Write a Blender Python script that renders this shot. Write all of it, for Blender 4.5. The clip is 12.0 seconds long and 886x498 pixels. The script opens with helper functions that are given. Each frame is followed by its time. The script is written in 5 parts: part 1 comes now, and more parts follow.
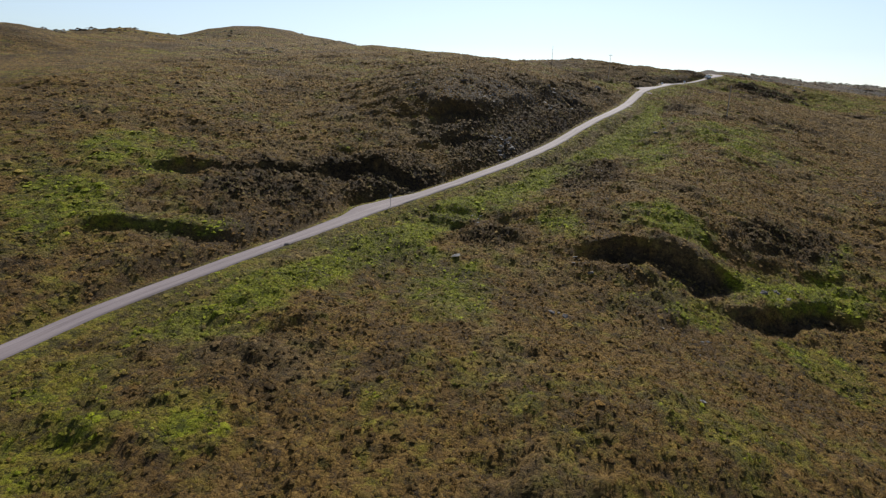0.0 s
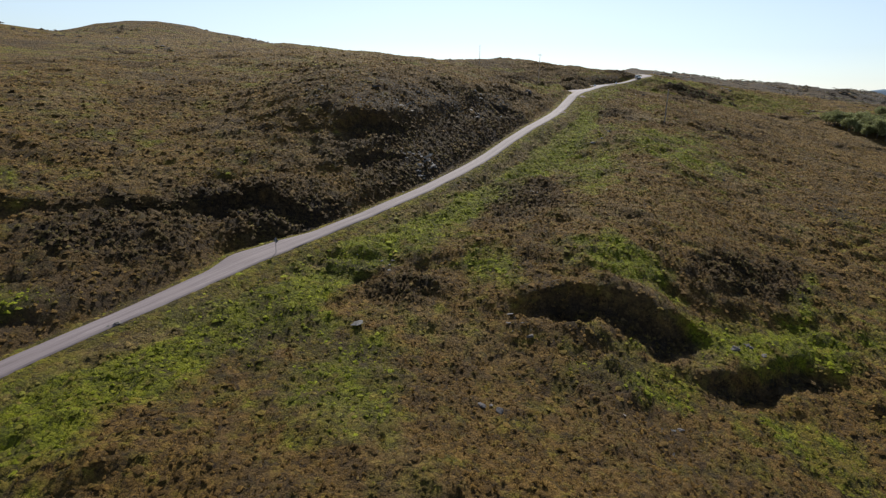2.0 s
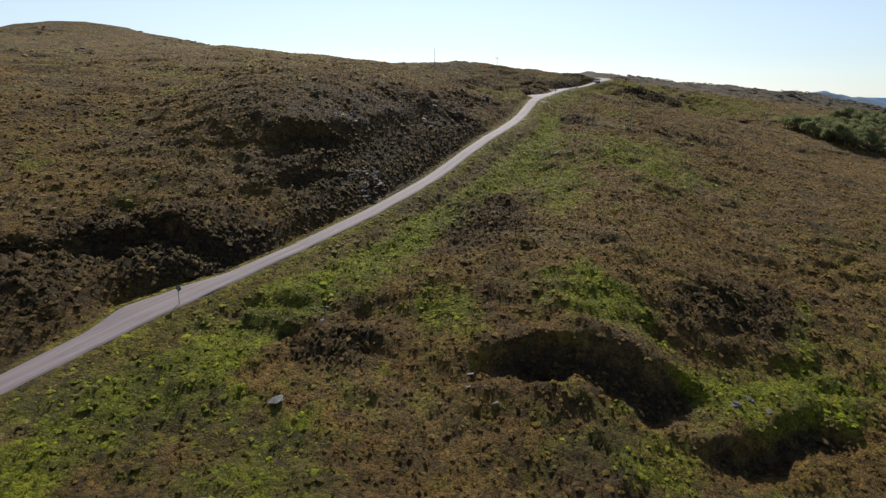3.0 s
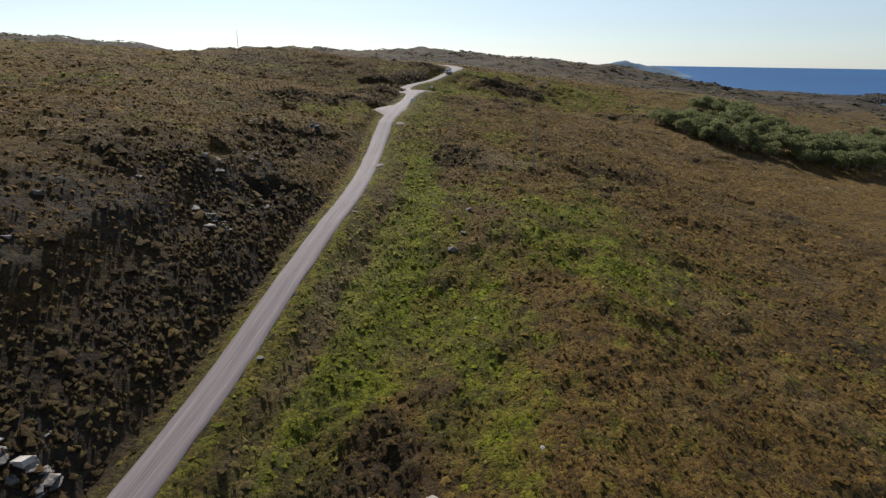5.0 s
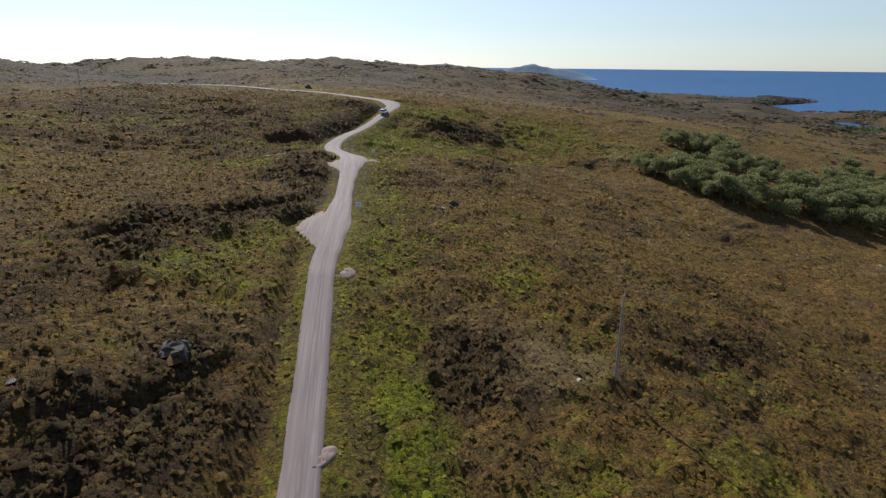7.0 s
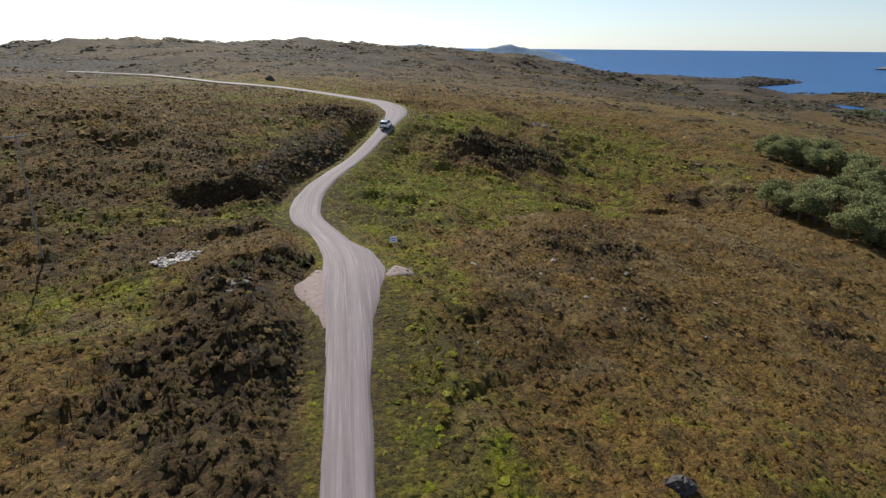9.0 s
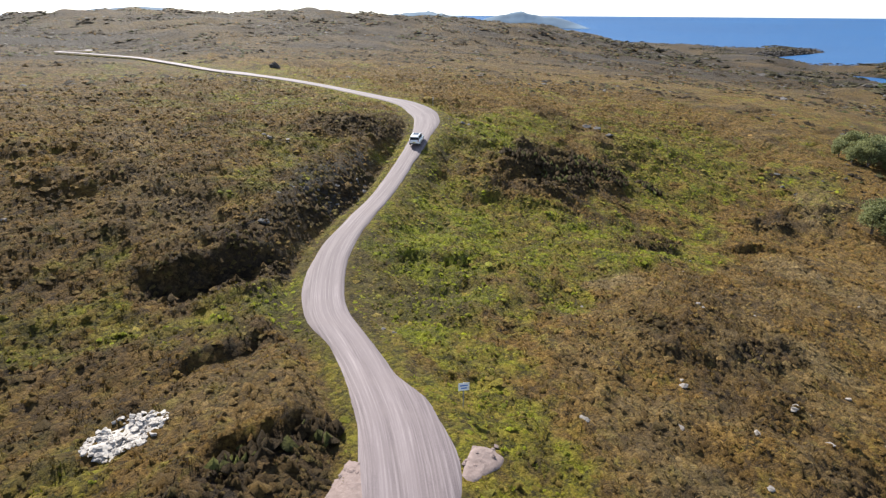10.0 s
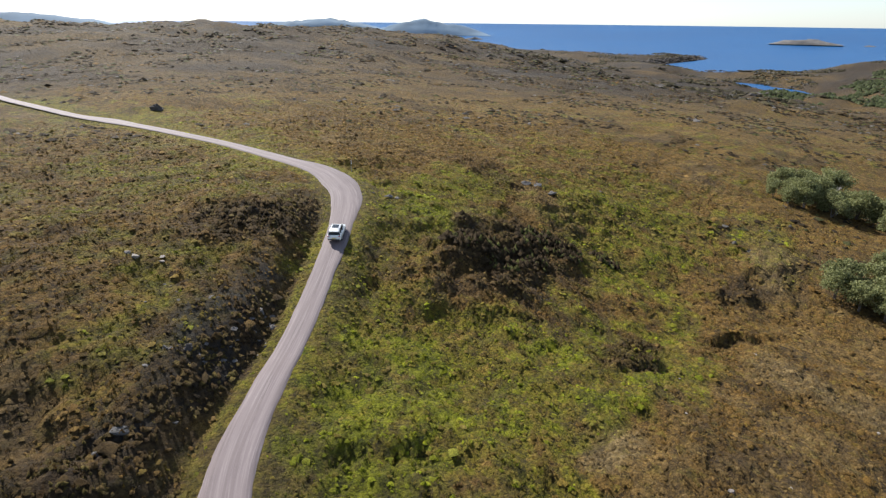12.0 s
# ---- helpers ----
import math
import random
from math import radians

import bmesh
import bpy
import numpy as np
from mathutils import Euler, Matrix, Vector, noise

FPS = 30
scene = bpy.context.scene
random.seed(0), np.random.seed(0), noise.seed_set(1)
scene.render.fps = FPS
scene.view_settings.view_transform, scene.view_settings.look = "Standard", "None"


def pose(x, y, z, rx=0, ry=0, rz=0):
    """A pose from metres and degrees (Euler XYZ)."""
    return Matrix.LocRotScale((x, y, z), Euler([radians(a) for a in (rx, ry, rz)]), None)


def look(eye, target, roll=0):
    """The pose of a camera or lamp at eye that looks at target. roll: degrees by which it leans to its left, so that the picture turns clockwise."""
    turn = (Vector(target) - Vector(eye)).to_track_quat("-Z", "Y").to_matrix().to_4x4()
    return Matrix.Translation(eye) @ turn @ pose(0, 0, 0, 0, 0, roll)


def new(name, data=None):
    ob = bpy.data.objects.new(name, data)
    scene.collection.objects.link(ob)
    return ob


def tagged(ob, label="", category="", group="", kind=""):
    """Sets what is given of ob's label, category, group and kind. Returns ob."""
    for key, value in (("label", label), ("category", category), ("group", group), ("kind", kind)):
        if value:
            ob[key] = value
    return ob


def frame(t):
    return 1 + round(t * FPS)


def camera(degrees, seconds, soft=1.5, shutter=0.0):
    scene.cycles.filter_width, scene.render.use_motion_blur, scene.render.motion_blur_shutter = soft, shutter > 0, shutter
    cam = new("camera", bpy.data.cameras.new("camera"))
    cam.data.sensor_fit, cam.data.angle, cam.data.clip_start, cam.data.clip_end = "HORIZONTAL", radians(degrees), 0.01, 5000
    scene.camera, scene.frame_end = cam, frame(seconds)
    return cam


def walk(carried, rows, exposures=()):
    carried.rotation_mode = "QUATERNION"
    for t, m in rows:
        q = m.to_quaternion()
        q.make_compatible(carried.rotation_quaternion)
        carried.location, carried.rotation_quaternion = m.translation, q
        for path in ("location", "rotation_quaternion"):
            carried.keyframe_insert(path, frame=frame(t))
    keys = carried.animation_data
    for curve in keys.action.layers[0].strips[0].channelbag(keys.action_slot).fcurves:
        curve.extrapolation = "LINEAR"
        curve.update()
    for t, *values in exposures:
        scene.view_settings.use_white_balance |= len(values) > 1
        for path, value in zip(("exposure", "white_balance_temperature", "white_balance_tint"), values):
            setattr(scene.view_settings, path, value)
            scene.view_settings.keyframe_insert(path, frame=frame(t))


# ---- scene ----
cam = camera(73.7, 12.0, soft=1.3)
METRES, EYE, TILT, LEAN, TURN = 285.0, 73.92, -15.47, -1.58, 0.0
ROWS = [
    (0, 0.0000, 0.0000, 0.0000, -0.00, -0.00, -0.00),
    (0.5, 0.0040, 0.0166, 0.0066, -1.61, -0.12, 0.44),
    (1, 0.0077, 0.0329, 0.0129, -3.11, -0.22, 0.88),
    (1.5, 0.0118, 0.0512, 0.0198, -4.71, -0.30, 1.37),
    (2, 0.0161, 0.0686, 0.0260, -6.16, -0.36, 1.85),
    (2.5, 0.0210, 0.0877, 0.0328, -7.75, -0.47, 2.36),
    (3, 0.0282, 0.1144, 0.0407, -9.91, -0.24, 3.06),
    (3.5, 0.0392, 0.1537, 0.0524, -13.01, 0.15, 4.05),
    (4, 0.0527, 0.2017, 0.0698, -16.77, -0.07, 5.17),
    (4.5, 0.0676, 0.2545, 0.0952, -20.92, -1.66, 6.27),
    (5, 0.0835, 0.3113, 0.1268, -25.39, -4.33, 7.37),
    (5.5, 0.0974, 0.3525, 0.1571, -28.87, -6.77, 8.36),
    (6, 0.1128, 0.3906, 0.1820, -30.84, -7.04, 8.82),
    (6.5, 0.1317, 0.4401, 0.1996, -32.38, -6.06, 9.17),
    (7, 0.1544, 0.4953, 0.2148, -33.64, -5.35, 9.48),
    (7.5, 0.1803, 0.5516, 0.2296, -34.65, -5.30, 9.75),
    (8, 0.2077, 0.6083, 0.2441, -35.59, -5.49, 10.01),
    (8.5, 0.2355, 0.6651, 0.2595, -36.19, -6.14, 10.17),
    (9, 0.2628, 0.7213, 0.2767, -36.13, -7.48, 10.14),
    (9.25, 0.2767, 0.7504, 0.2871, -35.63, -8.68, 9.99),
    (9.5, 0.2893, 0.7768, 0.2966, -35.18, -9.76, 9.85),
    (10, 0.2986, 0.7960, 0.3119, -35.39, -10.21, 10.07),
    (10.5, 0.3066, 0.8062, 0.3252, -39.89, -10.02, 10.79),
    (11, 0.3232, 0.8295, 0.3392, -42.39, -10.59, 11.20),
    (11.5, 0.3319, 0.8417, 0.3455, -43.32, -10.93, 11.33),
    (12, 0.3413, 0.8550, 0.3517, -44.21, -11.37, 11.47),
]
walk(cam, [(t, pose(0, 0, EYE, TILT, LEAN, TURN) @ pose(METRES * x, METRES * y, METRES * z, 90 + pitch, roll, yaw)) for t, x, y, z, yaw, pitch, roll in ROWS],
     exposures=[(0, 0.27), (2.5, 0.27), (4.5, 0.16), (5, 0.18), (5.5, 0.54), (6, 0.68), (6.5, 0.48), (7, 0.26), (9, 0.46), (9.5, 0.8), (10, 1.15), (10.5, 0.98), (12, 0.92)])

# ---- daylight ----
SUN_AZIMUTH, SUN_ELEVATION = 9.3, 36.0
world = bpy.data.worlds.new("daylight")
scene.world = world
world.use_nodes = True
wn = world.node_tree.nodes
sky = wn.new("ShaderNodeTexSky")
sky.sky_type, sky.sun_disc = "NISHITA", False
sky.sun_elevation, sky.sun_rotation = radians(SUN_ELEVATION), radians(SUN_AZIMUTH)
sky.altitude, sky.air_density, sky.dust_density, sky.ozone_density = 100, 1.0, 0.25, 3.5
wn["Background"].inputs["Strength"].default_value = 0.085
haze = wn.new("ShaderNodeHueSaturation")
haze.inputs["Saturation"].default_value = 0.55
world.node_tree.links.new(sky.outputs["Color"], haze.inputs["Color"])
veil = wn.new("ShaderNodeMix")
veil.data_type, veil.blend_type = "RGBA", "MULTIPLY"
veil.inputs[0].default_value, veil.inputs[7].default_value = 1.0, (0.92, 1.0, 1.09, 1)
world.node_tree.links.new(haze.outputs["Color"], veil.inputs[6])
world.node_tree.links.new(veil.outputs[2], wn["Background"].inputs["Color"])
sun = new("sun", bpy.data.lights.new("sun", "SUN"))
sun.data.energy, sun.data.angle, sun.data.color = 5.0, radians(0.53), (1.0, 0.95, 0.87)
sun_dir = Vector((math.sin(radians(SUN_AZIMUTH)) * math.cos(radians(SUN_ELEVATION)), math.cos(radians(SUN_AZIMUTH)) * math.cos(radians(SUN_ELEVATION)), math.sin(radians(SUN_ELEVATION))))
sun.matrix_world = look(sun_dir * 300, (0, 0, 0))


# ---- materials ----
def material(name, rough=0.9, metal=0.0):
    m = bpy.data.materials.new(name)
    m.use_nodes = True
    p = m.node_tree.nodes["Principled BSDF"]
    p.inputs["Roughness"].default_value, p.inputs["Metallic"].default_value = rough, metal
    return m, m.node_tree.nodes, m.node_tree.links, p


def noise_node(nodes, links, scale, detail=4.0, rough=0.6, coords=None, distort=0.0):
    n = nodes.new("ShaderNodeTexNoise")
    n.inputs["Scale"].default_value, n.inputs["Detail"].default_value = scale, detail
    n.inputs["Roughness"].default_value, n.inputs["Distortion"].default_value = rough, distort
    if coords:
        links.new(coords, n.inputs["Vector"])
    return n


def ramp(nodes, links, fac, stops):
    r = nodes.new("ShaderNodeValToRGB")
    e = r.color_ramp.elements
    e[0].position, e[0].color = stops[0][0], (*stops[0][1], 1)
    e[1].position, e[1].color = stops[-1][0], (*stops[-1][1], 1)
    for pos, col in stops[1:-1]:
        k = e.new(pos)
        k.color = (*col, 1)
    links.new(fac, r.inputs["Fac"])
    return r.outputs["Color"]


def mix(nodes, links, fac, a, b, kind="MIX"):
    n = nodes.new("ShaderNodeMix")
    n.data_type, n.blend_type = "RGBA", kind
    for socket, value in ((n.inputs[0], fac), (n.inputs[6], a), (n.inputs[7], b)):
        if isinstance(value, (int, float)):
            socket.default_value = value
        elif isinstance(value, tuple):
            socket.default_value = (*value, 1)
        else:
            links.new(value, socket)
    return n.outputs[2]


def maths(nodes, links, op, a, b=0.0, clamp=False):
    n = nodes.new("ShaderNodeMath")
    n.operation, n.use_clamp = op, clamp
    for socket, value in ((n.inputs[0], a), (n.inputs[1], b)):
        if isinstance(value, (int, float)):
            socket.default_value = value
        else:
            links.new(value, socket)
    return n.outputs[0]


def bump(nodes, links, height, p, strength=0.4, distance=0.1):
    b = nodes.new("ShaderNodeBump")
    b.inputs["Strength"].default_value, b.inputs["Distance"].default_value = strength, distance
    links.new(height, b.inputs["Height"])
    links.new(b.outputs["Normal"], p.inputs["Normal"])


def world_coords(nodes):
    return nodes.new("ShaderNodeNewGeometry").outputs["Position"]


# moor plants: their base colours, shared by the ground cover and the tufts that grow on it
HEATH = (0.180, 0.104, 0.026)
HEATH_DARK = (0.048, 0.033, 0.016)
STRAW = (0.250, 0.185, 0.090)



def moor_material():
    m, n, l, p = material("moor", 0.95)
    pos = world_coords(n)
    cover = n.new("ShaderNodeVertexColor")
    cover.layer_name = "cover"
    sep = n.new("ShaderNodeSeparateColor")
    l.new(cover.outputs["Color"], sep.inputs["Color"])
    fine = noise_node(n, l, 4.5, 5, 0.75, pos)
    mid = noise_node(n, l, 0.55, 5, 0.7, pos)
    # single plants: uneven cells, each with a tint of its own
    plants = []
    for scale in (1.15, 3.1):
        v = n.new("ShaderNodeTexVoronoi")
        v.inputs["Scale"].default_value, v.inputs["Randomness"].default_value = scale, 1.0
        bent = mix(n, l, 1.0 if scale < 2 else 0.4, pos, noise_node(n, l, scale * 2.2, 3, 0.7, pos).outputs["Color"], "ADD")
        l.new(bent, v.inputs["Vector"])
        one = n.new("ShaderNodeSeparateColor")
        l.new(v.outputs["Color"], one.inputs["Color"])
        plants.append((v, one))
    own = maths(n, l, "ADD", maths(n, l, "MULTIPLY", plants[0][1].outputs["Red"], 0.28), maths(n, l, "MULTIPLY", plants[1][1].outputs["Red"], 0.30))
    tone = maths(n, l, "ADD", maths(n, l, "MULTIPLY", maths(n, l, "SUBTRACT", fine.outputs["Fac"], 0.5), 1.3), maths(n, l, "ADD", own, 0.21))
    col = ramp(n, l, tone, [(0.18, (0.026, 0.017, 0.010)), (0.38, (0.094, 0.056, 0.016)), (0.60, HEATH), (0.88, (0.285, 0.178, 0.052))])
    green = ramp(n, l, tone, [(0.16, (0.034, 0.032, 0.008)), (0.38, (0.092, 0.088, 0.013)), (0.60, (0.185, 0.172, 0.013)), (0.88, (0.285, 0.262, 0.026))])
    vivid = ramp(n, l, tone, [(0.16, (0.032, 0.038, 0.005)), (0.40, (0.100, 0.112, 0.008)), (0.62, (0.190, 0.208, 0.010)), (0.88, (0.300, 0.310, 0.020))])
    rank = maths(n, l, "MULTIPLY", maths(n, l, "SUBTRACT", maths(n, l, "ADD", sep.outputs["Red"], maths(n, l, "MULTIPLY", maths(n, l, "SUBTRACT", mid.outputs["Fac"], 0.5), 0.55)), 0.80), 6.0, True)
    green = mix(n, l, rank, green, vivid)
    patchy = maths(n, l, "ADD", maths(n, l, "MULTIPLY", maths(n, l, "SUBTRACT", mid.outputs["Fac"], 0.5), 1.6), maths(n, l, "MULTIPLY", maths(n, l, "SUBTRACT", plants[0][1].outputs["Green"], 0.5), 0.5))
    fac = maths(n, l, "ADD", sep.outputs["Red"], patchy, True)
    col = mix(n, l, fac, col, green)
    col = mix(n, l, maths(n, l, "MULTIPLY", sep.outputs["Blue"], maths(n, l, "ADD", plants[1][1].outputs["Green"], 0.35), True), col, ramp(n, l, tone, [(0.2, (0.10, 0.070, 0.034)), (0.75, STRAW)]))
    # green channel: dark heather, and shade painted on banks, scars and far slopes
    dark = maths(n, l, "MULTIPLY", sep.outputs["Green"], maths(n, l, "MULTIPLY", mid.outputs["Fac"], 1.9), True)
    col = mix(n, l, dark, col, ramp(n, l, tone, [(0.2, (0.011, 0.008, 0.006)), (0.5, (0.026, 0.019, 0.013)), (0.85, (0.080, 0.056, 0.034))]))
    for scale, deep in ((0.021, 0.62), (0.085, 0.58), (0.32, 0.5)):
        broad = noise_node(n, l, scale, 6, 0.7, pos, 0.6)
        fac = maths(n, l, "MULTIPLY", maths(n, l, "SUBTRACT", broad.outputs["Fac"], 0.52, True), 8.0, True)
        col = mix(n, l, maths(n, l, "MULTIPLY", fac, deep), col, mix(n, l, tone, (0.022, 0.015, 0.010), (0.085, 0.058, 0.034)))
    # alpha: grey of rubble, and distance haze painted on the far ground
    grey_mottle = noise_node(n, l, 0.11, 6, 0.75, pos, 0.5)
    bare = maths(n, l, "MULTIPLY", cover.outputs["Alpha"], maths(n, l, "MULTIPLY", maths(n, l, "SUBTRACT", grey_mottle.outputs["Fac"], 0.30, True), 3.2), True)
    col = mix(n, l, maths(n, l, "MULTIPLY", bare, 0.88), col, ramp(n, l, mid.outputs["Fac"], [(0.3, (0.022, 0.022, 0.021)), (0.55, (0.046, 0.043, 0.040)), (0.75, (0.112, 0.106, 0.098))]))
    l.new(col, p.inputs["Base Color"])
    p.inputs["Specular IOR Level"].default_value = 0.15
    heads = maths(n, l, "ADD", maths(n, l, "MULTIPLY", plants[0][0].outputs["Distance"], -0.55), maths(n, l, "MULTIPLY", plants[1][0].outputs["Distance"], -0.35))
    relief = maths(n, l, "ADD", heads, maths(n, l, "MULTIPLY", fine.outputs["Fac"], 0.8))
    bump(n, l, relief, p, 1.0, 0.55)
    return m


def plant_material(name, rough=0.85, through_light=0.3, leafy=False):
    m, n, l, p = material(name, rough)
    tint = n.new("ShaderNodeVertexColor")
    tint.layer_name = "tint"
    speck = noise_node(n, l, 6.0, 4, 0.75, world_coords(n))
    col = mix(n, l, 1.0, tint.outputs["Color"], ramp(n, l, speck.outputs["Fac"], [(0.32, (0.42, 0.40, 0.38)), (0.5, (0.88, 0.87, 0.85)), (0.68, (1.35, 1.30, 1.20))]), "MULTIPLY")
    l.new(col, p.inputs["Base Color"])
    p.inputs["Specular IOR Level"].default_value = 0.2
    if leafy:
        sprays = noise_node(n, l, 11.0, 4, 0.75, world_coords(n))
        bump(n, l, sprays.outputs["Fac"], p, 1.0, 0.22)
    t = n.new("ShaderNodeBsdfTranslucent")
    l.new(col, t.inputs["Color"])
    both = n.new("ShaderNodeMixShader")
    both.inputs[0].default_value = through_light
    l.new(p.outputs[0], both.inputs[1])
    l.new(t.outputs[0], both.inputs[2])
    l.new(both.outputs[0], n["Material Output"].inputs["Surface"])
    return m


def road_material():
    m, n, l, p = material("tarmac", 0.85)
    uv = n.new("ShaderNodeUVMap")
    xy = n.new("ShaderNodeSeparateXYZ")
    l.new(uv.outputs["UV"], xy.inputs[0])
    pos = world_coords(n)
    across = maths(n, l, "ABSOLUTE", maths(n, l, "SUBTRACT", xy.outputs["X"], 0.0))
    stretched = n.new("ShaderNodeVectorMath")
    stretched.operation = "MULTIPLY"
    stretched.inputs[1].default_value = (3.4, 0.07, 1.0)
    l.new(uv.outputs["UV"], stretched.inputs[0])
    streak = noise_node(n, l, 1.6, 5, 0.72, stretched.outputs[0], 0.5)
    grain = noise_node(n, l, 14.0, 3, 0.7, pos)
    patch = noise_node(n, l, 0.35, 4, 0.6, pos)
    # wheel tracks: worn lighter at about 0.75 m either side of the middle
    track = maths(n, l, "SUBTRACT", 1.0, maths(n, l, "MULTIPLY", maths(n, l, "ABSOLUTE", maths(n, l, "SUBTRACT", across, 0.72)), 1.5), True)
    base = ramp(n, l, grain.outputs["Fac"], [(0.25, (0.094, 0.073, 0.078)), (0.75, (0.168, 0.134, 0.140))])
    lines = ramp(n, l, streak.outputs["Fac"], [(0.36, (0.074, 0.058, 0.062)), (0.50, (0.150, 0.120, 0.127)), (0.64, (0.345, 0.298, 0.302))])
    col = mix(n, l, 0.42, base, lines)
    col = mix(n, l, maths(n, l, "MULTIPLY", track, 0.26), col, (0.285, 0.240, 0.246))
    col = mix(n, l, maths(n, l, "MULTIPLY", maths(n, l, "SUBTRACT", patch.outputs["Fac"], 0.45, True), 2.2, True), col, (0.165, 0.132, 0.134))
    l.new(col, p.inputs["Base Color"])
    bump(n, l, grain.outputs["Fac"], p, 0.35, 0.03)
    return m


def stone_material(name, dark, light, lichen=0.35):
    m, n, l, p = material(name, 0.9)
    tc = n.new("ShaderNodeTexCoord").outputs["Object"]
    info = n.new("ShaderNodeObjectInfo")
    a = noise_node(n, l, 2.2, 6, 0.65, tc, 0.4)
    b = noise_node(n, l, 9.0, 4, 0.7, tc)
    col = ramp(n, l, a.outputs["Fac"], [(0.3, dark), (0.55, tuple((u + v) / 2 for u, v in zip(dark, light))), (0.75, light)])
    col = mix(n, l, maths(n, l, "MULTIPLY", maths(n, l, "GREATER_THAN", b.outputs["Fac"], 0.58), lichen), col, (0.46, 0.45, 0.40))
    col = mix(n, l, maths(n, l, "MULTIPLY", info.outputs["Random"], 0.35), col, (0.16, 0.13, 0.12))
    l.new(col, p.inputs["Base Color"])
    bump(n, l, a.outputs["Fac"], p, 0.7, 0.12)
    return m


def plain(name, color, rough=0.5, metal=0.0, grain=0.12, scale=20.0):
    m, n, l, p = material(name, rough, metal)
    tc = n.new("ShaderNodeTexCoord").outputs["Object"]
    g = noise_node(n, l, scale, 4, 0.6, tc)
    lo, hi = tuple(c * (1 - grain) for c in color), tuple(min(1, c * (1 + grain)) for c in color)
    l.new(ramp(n, l, g.outputs["Fac"], [(0.3, lo), (0.7, hi)]), p.inputs["Base Color"])
    return m


def sea_material():
    m, n, l, p = material("sea_water", 0.36)
    pos = world_coords(n)
    big = noise_node(n, l, 0.0012, 4, 0.6, pos)
    l.new(ramp(n, l, big.outputs["Fac"], [(0.3, (0.002, 0.060, 0.185)), (0.7, (0.004, 0.080, 0.230))]), p.inputs["Base Color"])
    p.inputs["IOR"].default_value = 1.33
    p.inputs["Specular IOR Level"].default_value = 0.13
    waves = noise_node(n, l, 0.12, 4, 0.65, pos)
    bump(n, l, waves.outputs["Fac"], p, 0.8, 2.0)
    return m


MOOR = moor_material()
TUFT = plant_material("moor_tufts", 0.9, 0.15, True)
LEAF = plant_material("leaves", 0.6, 0.42)
TARMAC = road_material()
STONE = stone_material("gneiss", (0.045, 0.043, 0.042), (0.170, 0.162, 0.155), 0.14)
QUARTZ = stone_material("pale_stone", (0.27, 0.24, 0.215), (0.68, 0.64, 0.59), 0.1)
GRAVEL = stone_material("pink_gravel", (0.17, 0.118, 0.105), (0.29, 0.215, 0.195), 0.1)
# gneiss darkened all over: the boulders' shaded side put into the colour
CRAGGY = stone_material("shaded_gneiss", (0.018, 0.016, 0.016), (0.070, 0.064, 0.060), 0.05)
WEATHERED = stone_material("weathered_stone", (0.15, 0.128, 0.110), (0.42, 0.38, 0.335), 0.1)
SEA = sea_material()
ISLET = plain("islet_rock", (0.105, 0.100, 0.100), 1.0, 0, 0.4, 0.03)
# backdrop hills: the blue of distance haze is in the base colour
HAZED_HILL = plain("far_hill", (0.085, 0.145, 0.215), 1.0, 0, 0.25, 0.004)
BARK = plain("bark", (0.12, 0.10, 0.085), 0.9, 0, 0.3, 6.0)
BLEACHED = plain("bleached_wood", (0.42, 0.39, 0.36), 0.85, 0, 0.25, 5.0)


# ---- helpers for meshes ----
def part(name, bm, mat, parent=None, label=""):
    me = bpy.data.meshes.new(name)
    bm.to_mesh(me)
    bm.free()
    me.materials.append(mat)
    ob = new(name, me)
    if parent:
        ob.parent = parent
    return tagged(ob, label)


def sheet(name, verts, faces, mat, smooth=True, sides=4):
    """A mesh from numpy arrays of places and of vertex numbers, sides to a face."""
    me = bpy.data.meshes.new(name)
    me.vertices.add(len(verts))
    me.vertices.foreach_set("co", np.ascontiguousarray(verts, np.float32).ravel())
    me.loops.add(len(faces) * sides)
    me.loops.foreach_set("vertex_index", np.ascontiguousarray(faces, np.int32).ravel())
    me.polygons.add(len(faces))
    me.polygons.foreach_set("loop_start", np.arange(len(faces), dtype=np.int32) * sides)
    me.polygons.foreach_set("use_smooth", np.full(len(faces), smooth))
    me.update(calc_edges=True)
    me.materials.append(mat)
    return new(name, me)


def paint(ob, layer, colors):
    at = ob.data.color_attributes.new(layer, "FLOAT_COLOR", "POINT")
    at.data.foreach_set("color", np.ascontiguousarray(colors, np.float32).ravel())


def smooth(a, b, v):
    t = np.clip((v - a) / (b - a), 0, 1)
    return t * t * (3 - 2 * t)


def hash01(ix, iy, seed):
    h = (ix.astype(np.int64) * 374761393 + iy.astype(np.int64) * 668265263 + seed * 974711) & 0xFFFFFFFF
    h = ((h ^ (h >> 13)) * 1274126177) & 0xFFFFFFFF
    return ((h ^ (h >> 16)) & 0xFFFFFF) / 16777215.0


